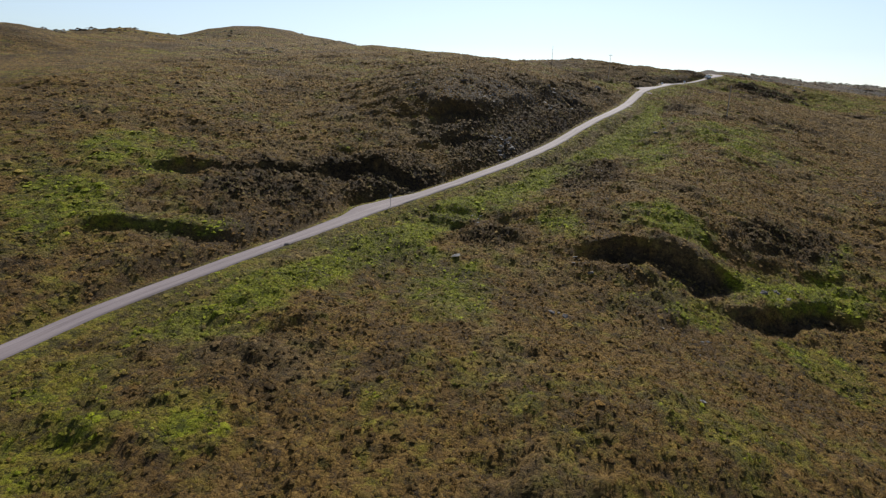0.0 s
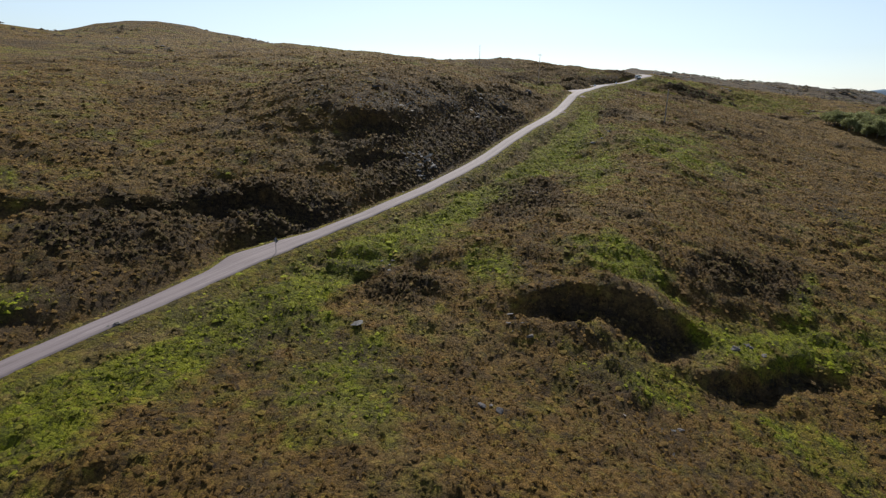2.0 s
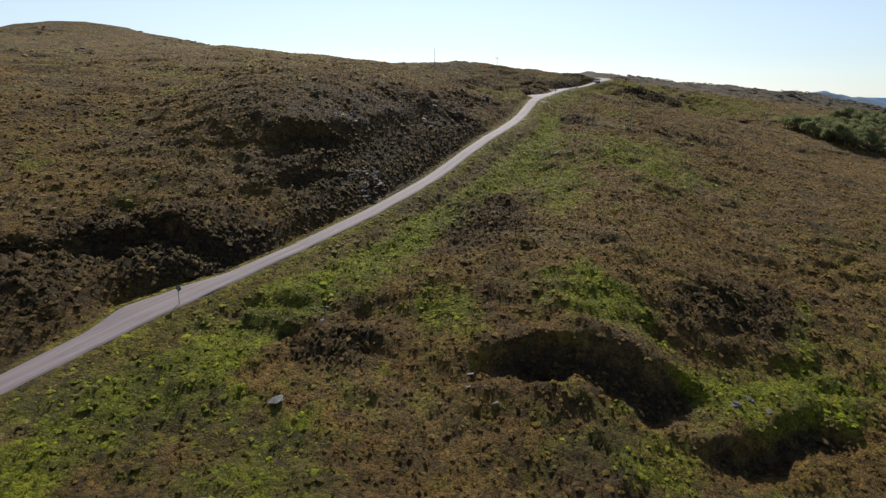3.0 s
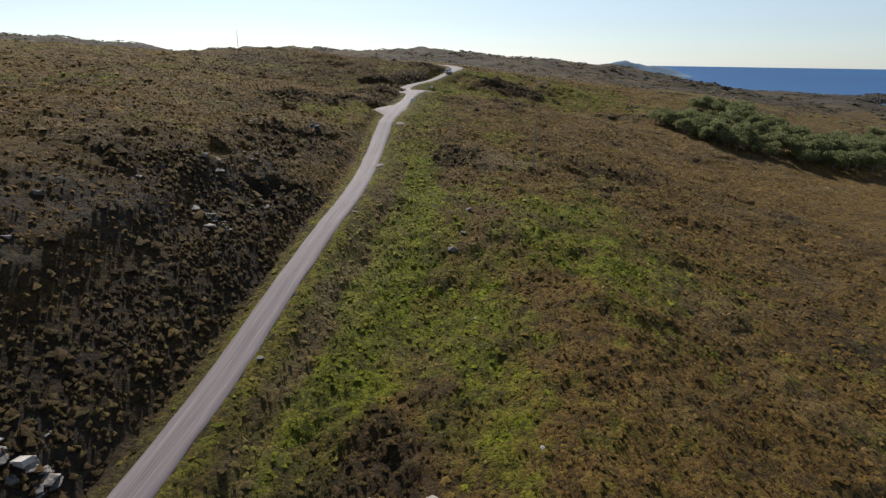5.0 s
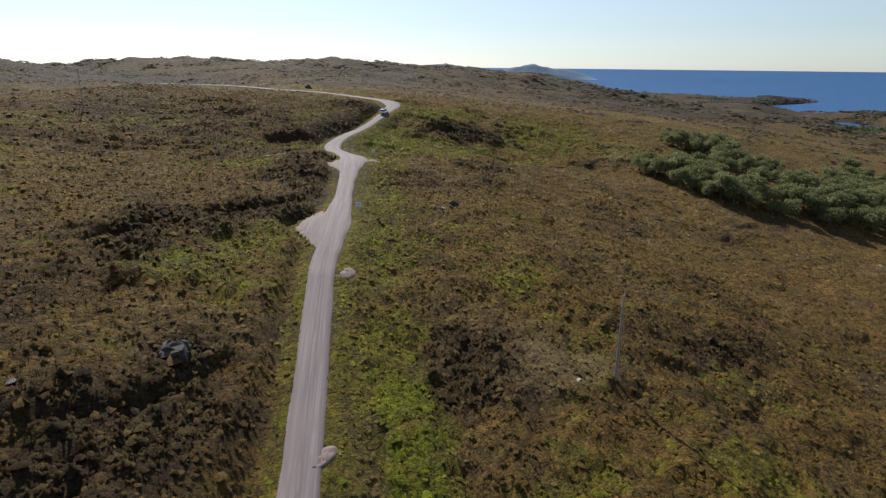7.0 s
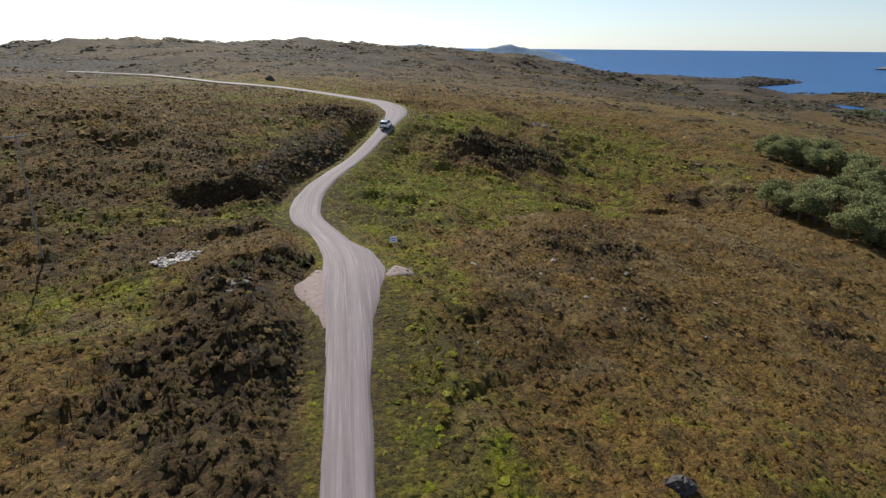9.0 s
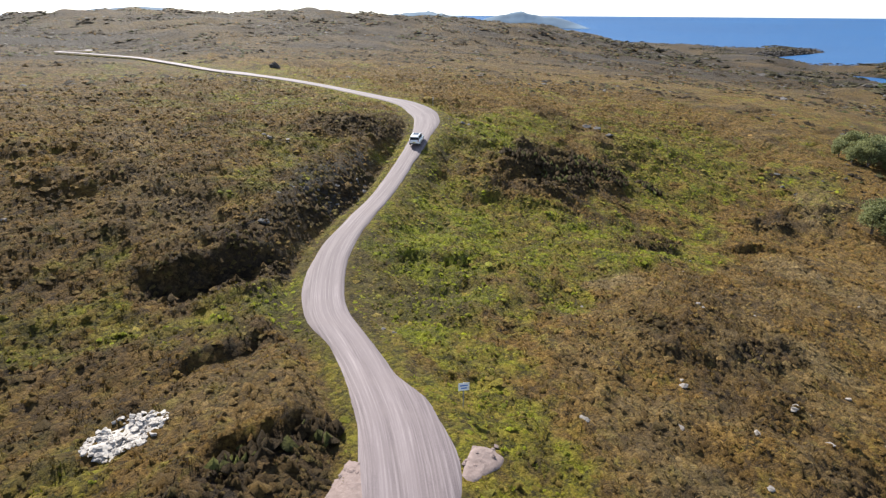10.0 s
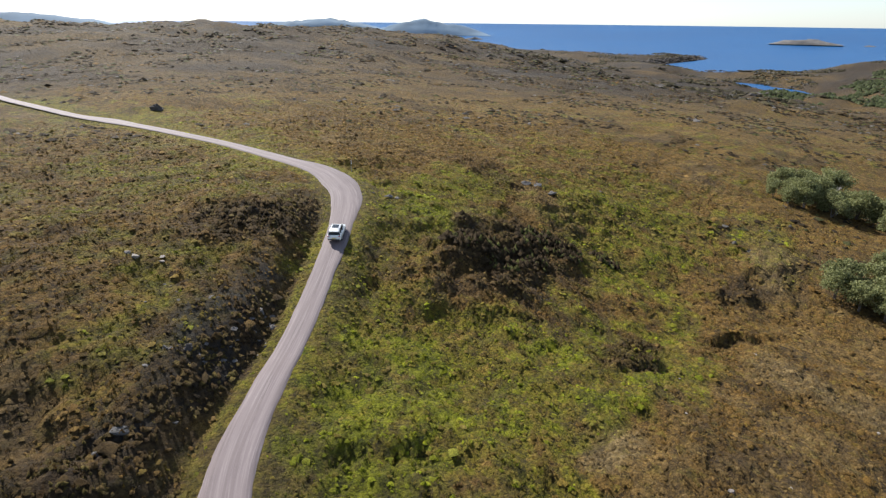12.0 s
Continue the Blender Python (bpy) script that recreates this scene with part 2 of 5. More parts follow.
def ripple(x, y, size, seed=0):
    """Gradient noise about 0, with swells about size metres apart."""
    x, y = x / size, y / size
    ix, iy = np.floor(x), np.floor(y)
    fx, fy = x - ix, y - iy
    u, v = fx * fx * fx * (fx * (fx * 6 - 15) + 10), fy * fy * fy * (fy * (fy * 6 - 15) + 10)

    def corner(dx, dy):
        a = hash01(ix + dx, iy + dy, seed) * 2 * np.pi
        return np.cos(a) * (fx - dx) + np.sin(a) * (fy - dy)
    low = corner(0, 0) * (1 - u) + corner(1, 0) * u
    high = corner(0, 1) * (1 - u) + corner(1, 1) * u
    return (low * (1 - v) + high * v) * 1.5


# ---- the lie of the land: rises and dips as (east, north, height), one radius a list ----
GROUND_DATUM = 42.6
MASSIFS = (623.4, [
    (997.5, -498.8, -11.05), (-498.8, 498.8, 21.78), (498.8, 498.8, 1.84), (1496.2, 498.8, -10.11), (1995.0, 498.8, -8.32), (0.0, 997.5, 26.72),
    (498.8, 1496.2, 12.40), (997.5, 1496.2, -3.16), (1496.2, 1496.2, -16.13), (1995.0, 1496.2, -16.55),
])
SWELLS = (231.6, [
    (370.5, -370.5, -4.40), (-555.8, -185.2, 6.11), (-185.2, -185.2, -5.53), (185.2, -185.2, -10.96), (926.2, -185.2, -6.40), (741.0, 0.0, -9.08),
    (-185.2, 185.2, -2.82), (555.8, 185.2, -10.30), (-555.8, 370.5, 13.76), (741.0, 370.5, -2.16), (1482.0, 370.5, 11.93), (555.8, 555.8, 2.37),
    (926.2, 555.8, -9.59), (1111.5, 555.8, -16.77), (0.0, 741.0, 3.36), (741.0, 741.0, 1.55), (1482.0, 741.0, -17.24), (-370.5, 926.2, 8.60),
    (0.0, 926.2, 6.58), (370.5, 926.2, 14.64), (741.0, 1111.5, 16.60), (926.2, 1111.5, 20.19), (1111.5, 1111.5, 13.57), (1482.0, 1111.5, -8.25),
])
HILLS = (80.2, [
    (-192.4, -192.4, 2.71), (0.0, -192.4, 6.54), (192.4, -192.4, 4.44), (0.0, -64.1, 8.48), (-64.1, 0.0, -3.72), (64.1, 0.0, -20.46),
    (-192.4, 128.2, 9.44), (256.5, 128.2, -10.05), (-64.1, 192.4, -0.47), (384.8, 192.4, -3.02), (-256.5, 256.5, 5.64), (-192.4, 256.5, 2.94),
    (0.0, 256.5, 15.82), (256.5, 256.5, 4.02), (-64.1, 320.6, 7.61), (320.6, 320.6, 5.81), (-256.5, 384.8, 2.51), (-128.2, 384.8, 4.47),
    (128.2, 384.8, 8.38), (384.8, 384.8, 3.69), (0.0, 448.9, 3.33), (192.4, 448.9, 2.40), (-128.2, 513.0, 3.23), (0.0, 513.0, -0.84),
    (128.2, 513.0, 0.00), (256.5, 513.0, 2.51), (192.4, 577.1, -0.26), (128.2, 705.4, -11.82), (384.8, 897.8, 8.52), (1026.0, 1346.6, -11.82),
])
KNOLLS = (33.8, [
    (0.0, 0.0, 5.92), (-54.2, 135.4, 8.98), (81.2, 135.4, 1.28), (-27.1, 162.5, -7.07), (54.2, 162.5, -5.56), (135.4, 162.5, -1.14),
    (-135.4, 189.5, -0.31), (-54.2, 189.5, 0.07), (0.0, 189.5, 20.86), (108.3, 189.5, 4.59), (0.0, 216.6, -8.88), (162.5, 216.6, -3.34),
    (-27.1, 243.7, -2.73), (108.3, 243.7, 2.89), (-108.3, 270.8, 0.59), (27.1, 270.8, 2.57), (324.9, 270.8, -8.51), (-81.2, 297.8, -4.61),
    (0.0, 297.8, -3.58), (81.2, 297.8, -13.60), (135.4, 297.8, 1.30), (189.5, 297.8, -4.61), (81.2, 324.9, 13.72), (-108.3, 352.0, 7.15),
    (135.4, 352.0, 6.43), (27.1, 379.1, -2.19), (108.3, 379.1, -2.08), (135.4, 406.1, -0.66), (243.7, 406.1, 0.57), (189.5, 433.2, 2.09),
])
HUMMOCKS = (15.1, [
    (24.2, 48.5, 4.38), (0.0, 60.6, 2.20), (12.1, 72.7, -1.21), (24.2, 96.9, 3.46), (48.5, 109.0, 3.73), (24.2, 133.2, -1.35), (60.6, 133.2, 4.11),
    (0.0, 145.4, 7.30), (84.8, 157.5, 1.92), (72.7, 169.6, 2.90), (-24.2, 181.7, -3.74), (60.6, 193.8, -1.65), (0.0, 205.9, -5.89),
    (-157.5, 218.0, 6.12), (96.9, 266.5, 3.31), (133.2, 266.5, 1.44), (181.7, 266.5, 1.63), (-145.4, 278.6, 4.20), (133.2, 302.8, -2.89),
    (169.6, 302.8, -1.21), (193.8, 327.0, 3.21), (109.0, 351.3, -3.88), (-48.5, 363.4, 3.33), (133.2, 363.4, -3.35),
])
BANKS = (26.0, [
    (-64, 160, 0.5), (-38, 108, 0.3), (-38, 134, -1.2), (-12, 134, -0.4), (-12, 160, -0.3), (40, 56, -0.9), (40, 108, 0.9), (40, 290, -1.6),
    (66, 82, -0.6), (66, 238, -0.0), (92, 160, -0.8), (92, 290, 0.8), (92, 342, -1.3), (118, 134, 0.1), (118, 264, 0.0), (118, 316, -0.2),
    (118, 342, -0.2), (118, 368, 0.1), (144, 186, -1.0), (170, 264, 0.0), (170, 368, -0.0), (196, 264, -0.4), (196, 290, -0.3), (196, 316, -0.2),
    (196, 342, 0.9), (222, 212, -3.3), (222, 342, 0.7), (274, 290, -1.0),
])
RISES_SOUTH = (11.0, [
    (-25, 134, -0.7), (-25, 147, -0.7), (-12, 108, 0.4), (-12, 121, 0.8), (14, 95, -1.0), (27, 82, 0.0), (40, 95, 0.8), (40, 147, -0.4),
    (53, 82, -0.7), (53, 147, -1.0), (66, 121, -0.8), (66, 147, 1.2), (79, 147, 0.5), (92, 147, -0.9), (105, 134, 1.1),
])
RISES_NORTH = (11.0, [
    (27, 160, 0.7), (27, 173, 0.4), (27, 199, -0.8), (40, 199, 0.5), (66, 160, 0.7), (79, 199, 0.5), (79, 303, 0.3), (92, 290, -0.3), (92, 316, 0.6),
    (105, 251, -0.6), (105, 355, 0.8), (118, 277, -1.1), (131, 303, 0.3), (144, 277, 0.6), (157, 290, -0.7), (157, 316, 0.8), (170, 264, 0.7),
    (170, 290, -0.3), (170, 316, 0.6), (183, 316, -0.7), (196, 277, -1.5), (222, 329, 1.0),
])
CRESTS = (34.0, [
    (-160, 200, -1.9), (-160, 240, 3.5), (-160, 280, -0.5), (-120, 280, 1.6), (-40, 280, 0.9), (-120, 320, -0.7), (0, 320, 1.2), (-160, 320, -1.6),
    (-40, 320, 1.1), (40, 320, -0.6), (-80, 360, 2.6), (40, 360, -2.1), (-40, 360, -5.5), (-120, 360, 3.1),
])
RIDGES = (75.0, [
    (270, 810, -3.2), (360, 810, 1.7), (0, 810, 6.4), (90, 810, -5.4), (0, 900, -3.6), (450, 900, 1.3), (-90, 900, 3.9), (90, 900, -6.3),
    (360, 900, -4.5), (810, 990, 4.1), (180, 990, 3.6), (270, 990, -0.7), (90, 990, -9.3), (720, 990, -2.5), (360, 990, -2.1), (630, 1080, 3.3),
    (720, 1080, -1.0),
])
SEA_LEVEL = -8.0

# the road's middle from south to north: east, north, half widths to its left and right
ROAD_SOUTH = [
    (-115.8, -142.5, 1.43, 1.43), (-75.7, -53.4, 1.43, 1.43), (-51.7, 8.9, 1.43, 1.43), (-39.4, 48, 1.43, 1.43), (-34.3, 59.6, 1.43, 1.43), (-26.6, 72.3, 1.43, 1.51),
    (-21.5, 79.8, 1.43, 1.43), (-15, 89, 2.14, 1.43), (-10.6, 94.8, 4.06, 1.43), (-7.5, 98.3, 3.35, 1.43), (-2.7, 103.7, 1.51, 1.43), (3.2, 110, 1.43, 1.43),
    (13.5, 121.8, 1.43, 1.43), (24.6, 137.2, 1.43, 1.43), (34.6, 152.8, 1.43, 1.43), (42.7, 165.2, 1.43, 1.43), (48.2, 173.6, 1.43, 1.43), (53.8, 183.6, 1.43, 1.43),
    (59.2, 194.3, 1.47, 1.47), (68.7, 212.8, 1.6, 1.51), (72.7, 219.6, 1.6, 1.69), (76.7, 226.3, 4.81, 2.14), (80.5, 232.7, 1.96, 1.69), (84.7, 240.2, 1.43, 1.43),
]
ROAD_NORTH = [
    (89.4, 248.8, 1.43, 1.51), (93, 255.4, 1.6, 1.96), (95.6, 260.4, 1.96, 2.85), (98.2, 265.2, 2.14, 3.74), (100.3, 269.9, 1.87, 3.21), (102, 275.2, 1.69, 1.78),
    (103.2, 280.1, 1.69, 1.6), (104.3, 285.7, 2.32, 1.51), (106.8, 291, 2.49, 1.51), (110.6, 296.7, 1.96, 1.6), (116.1, 302.3, 1.51, 1.51), (122.7, 307.9, 1.34, 1.43),
    (130.5, 315, 1.43, 1.43), (140.3, 324.4, 1.51, 1.78), (147.5, 332.9, 1.96, 2.85), (150.6, 339.4, 2.23, 3.38), (152.2, 346.6, 1.96, 2.85), (151.4, 356.4, 1.6, 1.69),
    (149.7, 372.5, 1.43, 1.43), (146.3, 387.5, 1.43, 1.43), (143.4, 402.8, 1.43, 1.51), (141.2, 415.3, 2.14, 1.96), (137.1, 429.6, 1.43, 1.43),
    (132.6, 463.5, 1.43, 1.43),
]
ROAD_FAR = [
    (130.2, 499.9, 1.43, 1.43), (119.4, 544, 1.43, 1.43), (112.5, 566.5, 1.43, 1.43), (114.1, 576.1, 1.51, 1.51), (122.9, 581.6, 1.51, 1.51), (127.4, 591.4, 1.43, 1.43),
    (128.2, 603.8, 1.43, 1.43),
]


def along(points, step=1.0):
    """A smooth line through the points, a row each step metres."""
    p = np.array(points, float)
    p = np.vstack([2 * p[0] - p[1], p, 2 * p[-1] - p[-2]])
    rows = []
    for a, b, c, d in zip(p[:-3], p[1:-2], p[2:-1], p[3:]):
        k = max(2, int(np.hypot(*(c - b)[:2]) / step))
        t = (np.arange(k) / k)[:, None]
        curve = 0.5 * (2 * b + (c - a) * t + (2 * a - 5 * b + 4 * c - d) * t ** 2 + (3 * b - a - 3 * c + d) * t ** 3)
        curve[:, 2:] = b[2:] + (c - b)[2:] * t * t * (3 - 2 * t)
        rows.append(curve)
    return np.vstack(rows + [p[-2:-1]])


def massif(x, y):
    z = np.full(x.shape, GROUND_DATUM)
    for radius, rises in (MASSIFS, SWELLS, HILLS, KNOLLS, HUMMOCKS, BANKS, RISES_SOUTH, RISES_NORTH, CRESTS, RIDGES):
        for cx, cy, a in rises:
            z += a * np.exp(-((x - cx) ** 2 + (y - cy) ** 2) / (2 * radius * radius))
    # far from the road the swells give way to a rolling moor that falls to the coast
    return z


ROAD = along(ROAD_SOUTH + ROAD_NORTH + ROAD_FAR)
road_z = massif(ROAD[:, 0], ROAD[:, 1])
kernel = np.hanning(23) / np.hanning(23).sum()
road_z = np.convolve(np.pad(road_z, 11, mode="edge"), kernel, "valid")
heading = np.gradient(ROAD[:, :2], axis=0)
heading /= np.linalg.norm(heading, axis=1)[:, None]
left_of_road = np.stack([-heading[:, 1], heading[:, 0]], 1)

# the middle of the glen that the road runs up
GLEN = np.array([(-6, 0), (-2, 22), (2, 50), (28, 125), (62, 195), (98, 262), (124, 300), (158, 340), (168, 400)], float)

# scars in the moor: the lip from end to end, the drop below it, and how far the floor runs out (on the right of the way from first to second end)
SCARS_SOUTH = [
    ((20.5, 88.6), (27.8, 90.2), 1.5, 4.5), ((26.5, 89.9), (45, 85.6), 3.5, 6.5), ((42, 80.5), (61, 83), 2.2, 6), ((-20.5, 106.5), (-13.5, 112.3), 3.8, 9), ((-14.5, 112.6), (-3.5, 111.3), 3.8, 8),
    ((-46, 97.3), (-20.5, 106), 1.1, 8), ((-45, 74.3), (-36, 78), 1.5, 5.5), ((-37, 78), (-27.5, 78.8), 1.4, 5), ((-1, 134.8), (15, 142.6), 2.9, 9), ((14, 142), (27.5, 159), 2.6, 8.5), ((2, 126), (13, 133.6), 2.4, 6),
]
SCARS_NORTH = [
    ((28.5, 166.5), (46.2, 178.6), 2.6, 6.5), ((60.5, 232.5), (78, 241.6), 1.6, 5), ((92.3, 297.9), (104.2, 297.3), 2.2, 4.5), ((78.5, 276.6), (84.8, 275.7), 0.8, 2.4), ((87, 268.5), (98, 273.6), 1.3, 5), ((90, 282), (97.5, 283.3), 0.8, 2.7), ((108, 303.4), (117, 309.6), 1.5, 4),
    ((116, 309), (129.5, 318.6), 1.3, 3.5), ((174.5, 286.2), (185.5, 282.2), 1.3, 4), ((154, 289), (160, 287.4), 1.2, 3.5), ((147.8, 313.5), (160.3, 313.5), 0.9, 5.3), ((161.2, 314.4), (173.7, 312.6), 1.1, 5.3), ((190.6, 291.2), (197.7, 290.3), 0.9, 3.6),
    ((130.9, 330.4), (138.9, 333.1), 1.1, 4.5),
]
SCARS = SCARS_SOUTH + SCARS_NORTH


def scars(x, y):
    cut, bank = np.zeros(x.shape), np.zeros(x.shape)
    for (ax, ay), (bx, by), drop, run in SCARS:
        length = math.hypot(bx - ax, by - ay)
        ux, uy = (bx - ax) / length, (by - ay) / length
        wob = 0.8 * ripple(x, y, 3.0, 31)
        u = (x - ax) * ux + (y - ay) * uy
        v = (x - ax) * uy - (y - ay) * ux + wob + 2.6 * ripple(x, y, 12.0, 32)
        ends = smooth(-4, 3, u) * (1 - smooth(length - 3, length + 4, u)) * (0.9 + 0.35 * ripple(x, y, 8.0, 33))
        face = smooth(-0.3, 1.1, v)
        cut = np.maximum(cut, 0.6 * drop * ends * face * (1 - smooth(1.6, run, v)))
        bank = np.maximum(bank, 0.4 * drop * ends * smooth(-7, -0.6, v) * (1 - face))
    return cut - bank


COAST = [(3028.1, 4275), (2582.8, 3117.2), (2280, 2315.6), (2075.2, 1825.8), (2003.9, 1629.8), (2075.2, 1425), (2075.2, 1246.9), (2244.4, 1095.5), (2048.4, 1064.3), (1727.8, 1059.8),
         (1674.4, 997.5), (1576.4, 855), (1612, 788.2), (1683.3, 685.8), (1914.8, 650.2), (2101.9, 574.5), (2404.7, 480.9), (2939.1, 267.2), (4275, -445.3)]


def inland(x, y):
    """Metres to the shore, less than nothing out at sea."""
    c = np.array(COAST, float)
    best, inside = np.full(x.shape, 1e9), np.zeros(x.shape, bool)
    ring = np.vstack([c, [(4800, -4900), (-4900, -4900), (-4900, 4800)]])
    for (ax, ay), (bx, by) in zip(ring, np.roll(ring, -1, 0)):
        crosses = (ay > y) != (by > y)
        inside ^= crosses & (x < (bx - ax) * (y - ay) / (by - ay if by != ay else 1e-9) + ax)
    for (ax, ay), (bx, by) in zip(c[:-1], c[1:]):
        t = np.clip(((x - ax) * (bx - ax) + (y - ay) * (by - ay)) / ((bx - ax) ** 2 + (by - ay) ** 2), 0, 1)
        best = np.minimum(best, np.hypot(x - ax - t * (bx - ax), y - ay - t * (by - ay)))
    return np.where(inside, best, -best)


def from_road(x, y):
    """For each place: metres beyond the road's edge (below 0 on it), the road's height there, and the side (+1 left)."""
    gap, level, side = np.full(x.shape, 60.0), np.zeros(x.shape), np.ones(x.shape)
    near = (x > ROAD[:, 0].min() - 40) & (x < ROAD[:, 0].max() + 40) & (y > -190) & (y < 1000)
    idx = np.nonzero(near)[0]
    for lo in range(0, len(idx), 20000):
        k = idx[lo:lo + 20000]
        block = ROAD[(ROAD[:, 1] > y[k].min() - 61) & (ROAD[:, 1] < y[k].max() + 61)]
        keep = np.nonzero((ROAD[:, 1] > y[k].min() - 61) & (ROAD[:, 1] < y[k].max() + 61))[0]
        if not len(keep):
            continue
        d2 = (x[k, None] - block[None, :, 0]) ** 2 + (y[k, None] - block[None, :, 1]) ** 2
        j = keep[np.argmin(d2, 1)]
        dx, dy = x[k] - ROAD[j, 0], y[k] - ROAD[j, 1]
        s = dx * left_of_road[j, 0] + dy * left_of_road[j, 1]
        lengthwise = np.abs(dx * heading[j, 0] + dy * heading[j, 1])
        half = np.where(s > 0, ROAD[j, 2], ROAD[j, 3])
        gap[k] = np.minimum(60, np.hypot(np.maximum(np.abs(s) - half, 0), np.maximum(lengthwise - 1, 0)) + np.minimum(np.abs(s) - half, 0))
        level[k], side[k] = road_z[j], np.sign(s)
    return gap, level, side


def land(x, y, relief=True):
    """The ground's height, and what covers it: grass, dark heather, straw."""
    shape = x.shape
    x, y = x.ravel().astype(float), y.ravel().astype(float)
    z = massif(x, y)
    away = np.maximum(np.hypot(x - 100, y - 230) - 290, 0)
    far = smooth(0, 500, away)
    z += far * (6 * ripple(x, y, 150, 3) + 6 * np.abs(ripple(x, y, 85, 4)) + 4 * ripple(x, y, 45, 6) + 5 * np.abs(ripple(x, y, 33, 7)) - 3)
    shore = inland(x, y)
    low = smooth(1100, 1900, np.hypot(x, y)) * smooth(600, 1300, x)
    z = z * (1 - low) + low * (8 + 9 * ripple(x, y, 260, 8) + 5 * ripple(x, y, 90, 9) + 22 * smooth(900, 300, y) * smooth(1500, 1800, x))
    z = np.where(shore > 0, SEA_LEVEL - 1.5 + (z - SEA_LEVEL - 8.5) * smooth(-5, 100, shore) + 10.0 * smooth(0, 30, shore), SEA_LEVEL - 14 * smooth(0, 60, -shore) - 1.5)
    lagoon = np.hypot((x - 1338 - 0.7 * (y - 623)) / 44, (y - 623) / 104)
    pool = np.hypot((x - 1405) / 38, (y - 815) / 24)
    basin = np.maximum(1 - smooth(0.9, 3.2, lagoon), 1 - smooth(0.9, 2.6, pool))
    z = z * (1 - basin) + (SEA_LEVEL + 1.3 + ripple(x, y, 40, 13)) * basin
    water = np.maximum(1 - smooth(0.75, 1.25, lagoon + 0.25 * ripple(x, y, 60, 11)), 1 - smooth(0.75, 1.25, pool + 0.25 * ripple(x, y, 40, 12)))
    z = z * (1 - water) + (SEA_LEVEL - 3) * water
    gap, level, side = from_road(x, y)
    scar = scars(x, y)
    if relief:
        z = z - scar
        soft = smooth(0.5, 4.0, gap) * (1 - 0.7 * far) * smooth(3.5, 6.5, np.hypot(x - 94.2, (y - 262.5) / 1.3)) * smooth(1.0, 3.0, np.hypot(x - 103.2, y - 263.5))
        z += soft * (0.65 * ripple(x, y, 13, 21) + 0.38 * ripple(x, y, 5.2, 22))
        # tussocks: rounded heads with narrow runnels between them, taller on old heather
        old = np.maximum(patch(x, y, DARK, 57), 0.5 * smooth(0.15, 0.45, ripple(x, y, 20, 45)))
        wx, wy = x + 0.7 * ripple(x, y, 3.1, 26), y + 0.7 * ripple(x, y, 3.1, 27)
        near = 1 - smooth(90, 200, np.abs(x - np.interp(y, GLEN[:, 1], GLEN[:, 0])))
        z += soft * near * (0.42 + 0.42 * old) * (0.7 * np.abs(ripple(wx, wy, 3.6, 28)) + 0.85 * np.abs(ripple(wx, wy, 1.9, 23)) + 0.65 * np.abs(ripple(wx, wy, 1.1, 29)) - 0.4)
        # banks of peat: short steps that run across the slope
        steps = ripple(x, y * 1.8, 17, 24)
        z += soft * (0.35 + 0.35 * old) * smooth(-0.05, 0.05, steps) * smooth(-0.2, 0.3, ripple(x, y, 60, 25))
        small = ripple(x + 0.5 * wx, y * 2.2, 8, 30)
        z += soft * near * (0.26 + 0.34 * old) * smooth(-0.06, 0.06, small) * smooth(-0.15, 0.25, ripple(x, y, 28, 34))
    # the carriageway is level; its banks climb steeply on the uphill side and fall gently on the other
    coarse = 0.045 * np.maximum.reduce([y - 372, 20 - y, np.abs(x - np.interp(y, GLEN[:, 1], GLEN[:, 0])) - 66, np.zeros_like(x)])
    climb = np.where(side > 0, 0.60, 0.08) * (1 - 0.9 * smooth(325, 345, y))
    ceiling = level + 0.05 + climb * np.maximum(gap - 1.2, 0) + 12 * smooth(9, 26, gap)
    z = np.where(gap < 59, np.minimum(z, ceiling), z)
    blend = smooth(0.2 + 1.3 * coarse, 4.5 + 3 * coarse, gap)
    ditch = 0.35 * smooth(0.6, 1.5, gap) * (1 - smooth(1.6, 3.2, gap)) * (side > 0) + 0.2 * smooth(0.8, 2.5, gap) * (1 - smooth(3, 6, gap)) * (side < 0)
    z = np.where(gap < 59, (level - 0.10 - 0.10 * coarse) * (1 - blend) + z * blend - ditch, z)
    return z.reshape(shape), gap.reshape(shape), side.reshape(shape), scar.reshape(shape), shore.reshape(shape)


# patches of lush grass and bracken, of dark heather with bank shade painted in, and of dry stalks: east, north, two
# radii and the turn of the first, in degrees
LUSH_A = [
    (-28.4, 40.1, 8.3, 4.6, -72), (-19.8, 40.7, 4.8, 3.1, -20), (-26.4, 57.4, 5.8, 5.2, -76), (-21.8, 62.6, 8.6, 3.4, -72), (50.6, 69.1, 6.2, 4.4, -35),
    (-1.7, 72.5, 4.5, 3.7, -38), (0.1, 72.6, 7, 6.2, 33), (33.7, 76.3, 7.6, 2.6, -1), (-38.2, 78, 12.5, 1.9, 19), (-51.5, 80.7, 7.5, 5.7, -36),
    (-4.8, 81.2, 6.6, 4.7, 3), (-10, 81.6, 5.2, 4.7, -43), (-13.6, 81.7, 3.9, 3, -1), (56.1, 85.2, 13.6, 3.9, 6), (48, 85.2, 7.4, 3.1, 13), (20, 95.9, 4.7, 3.5, -25),
]
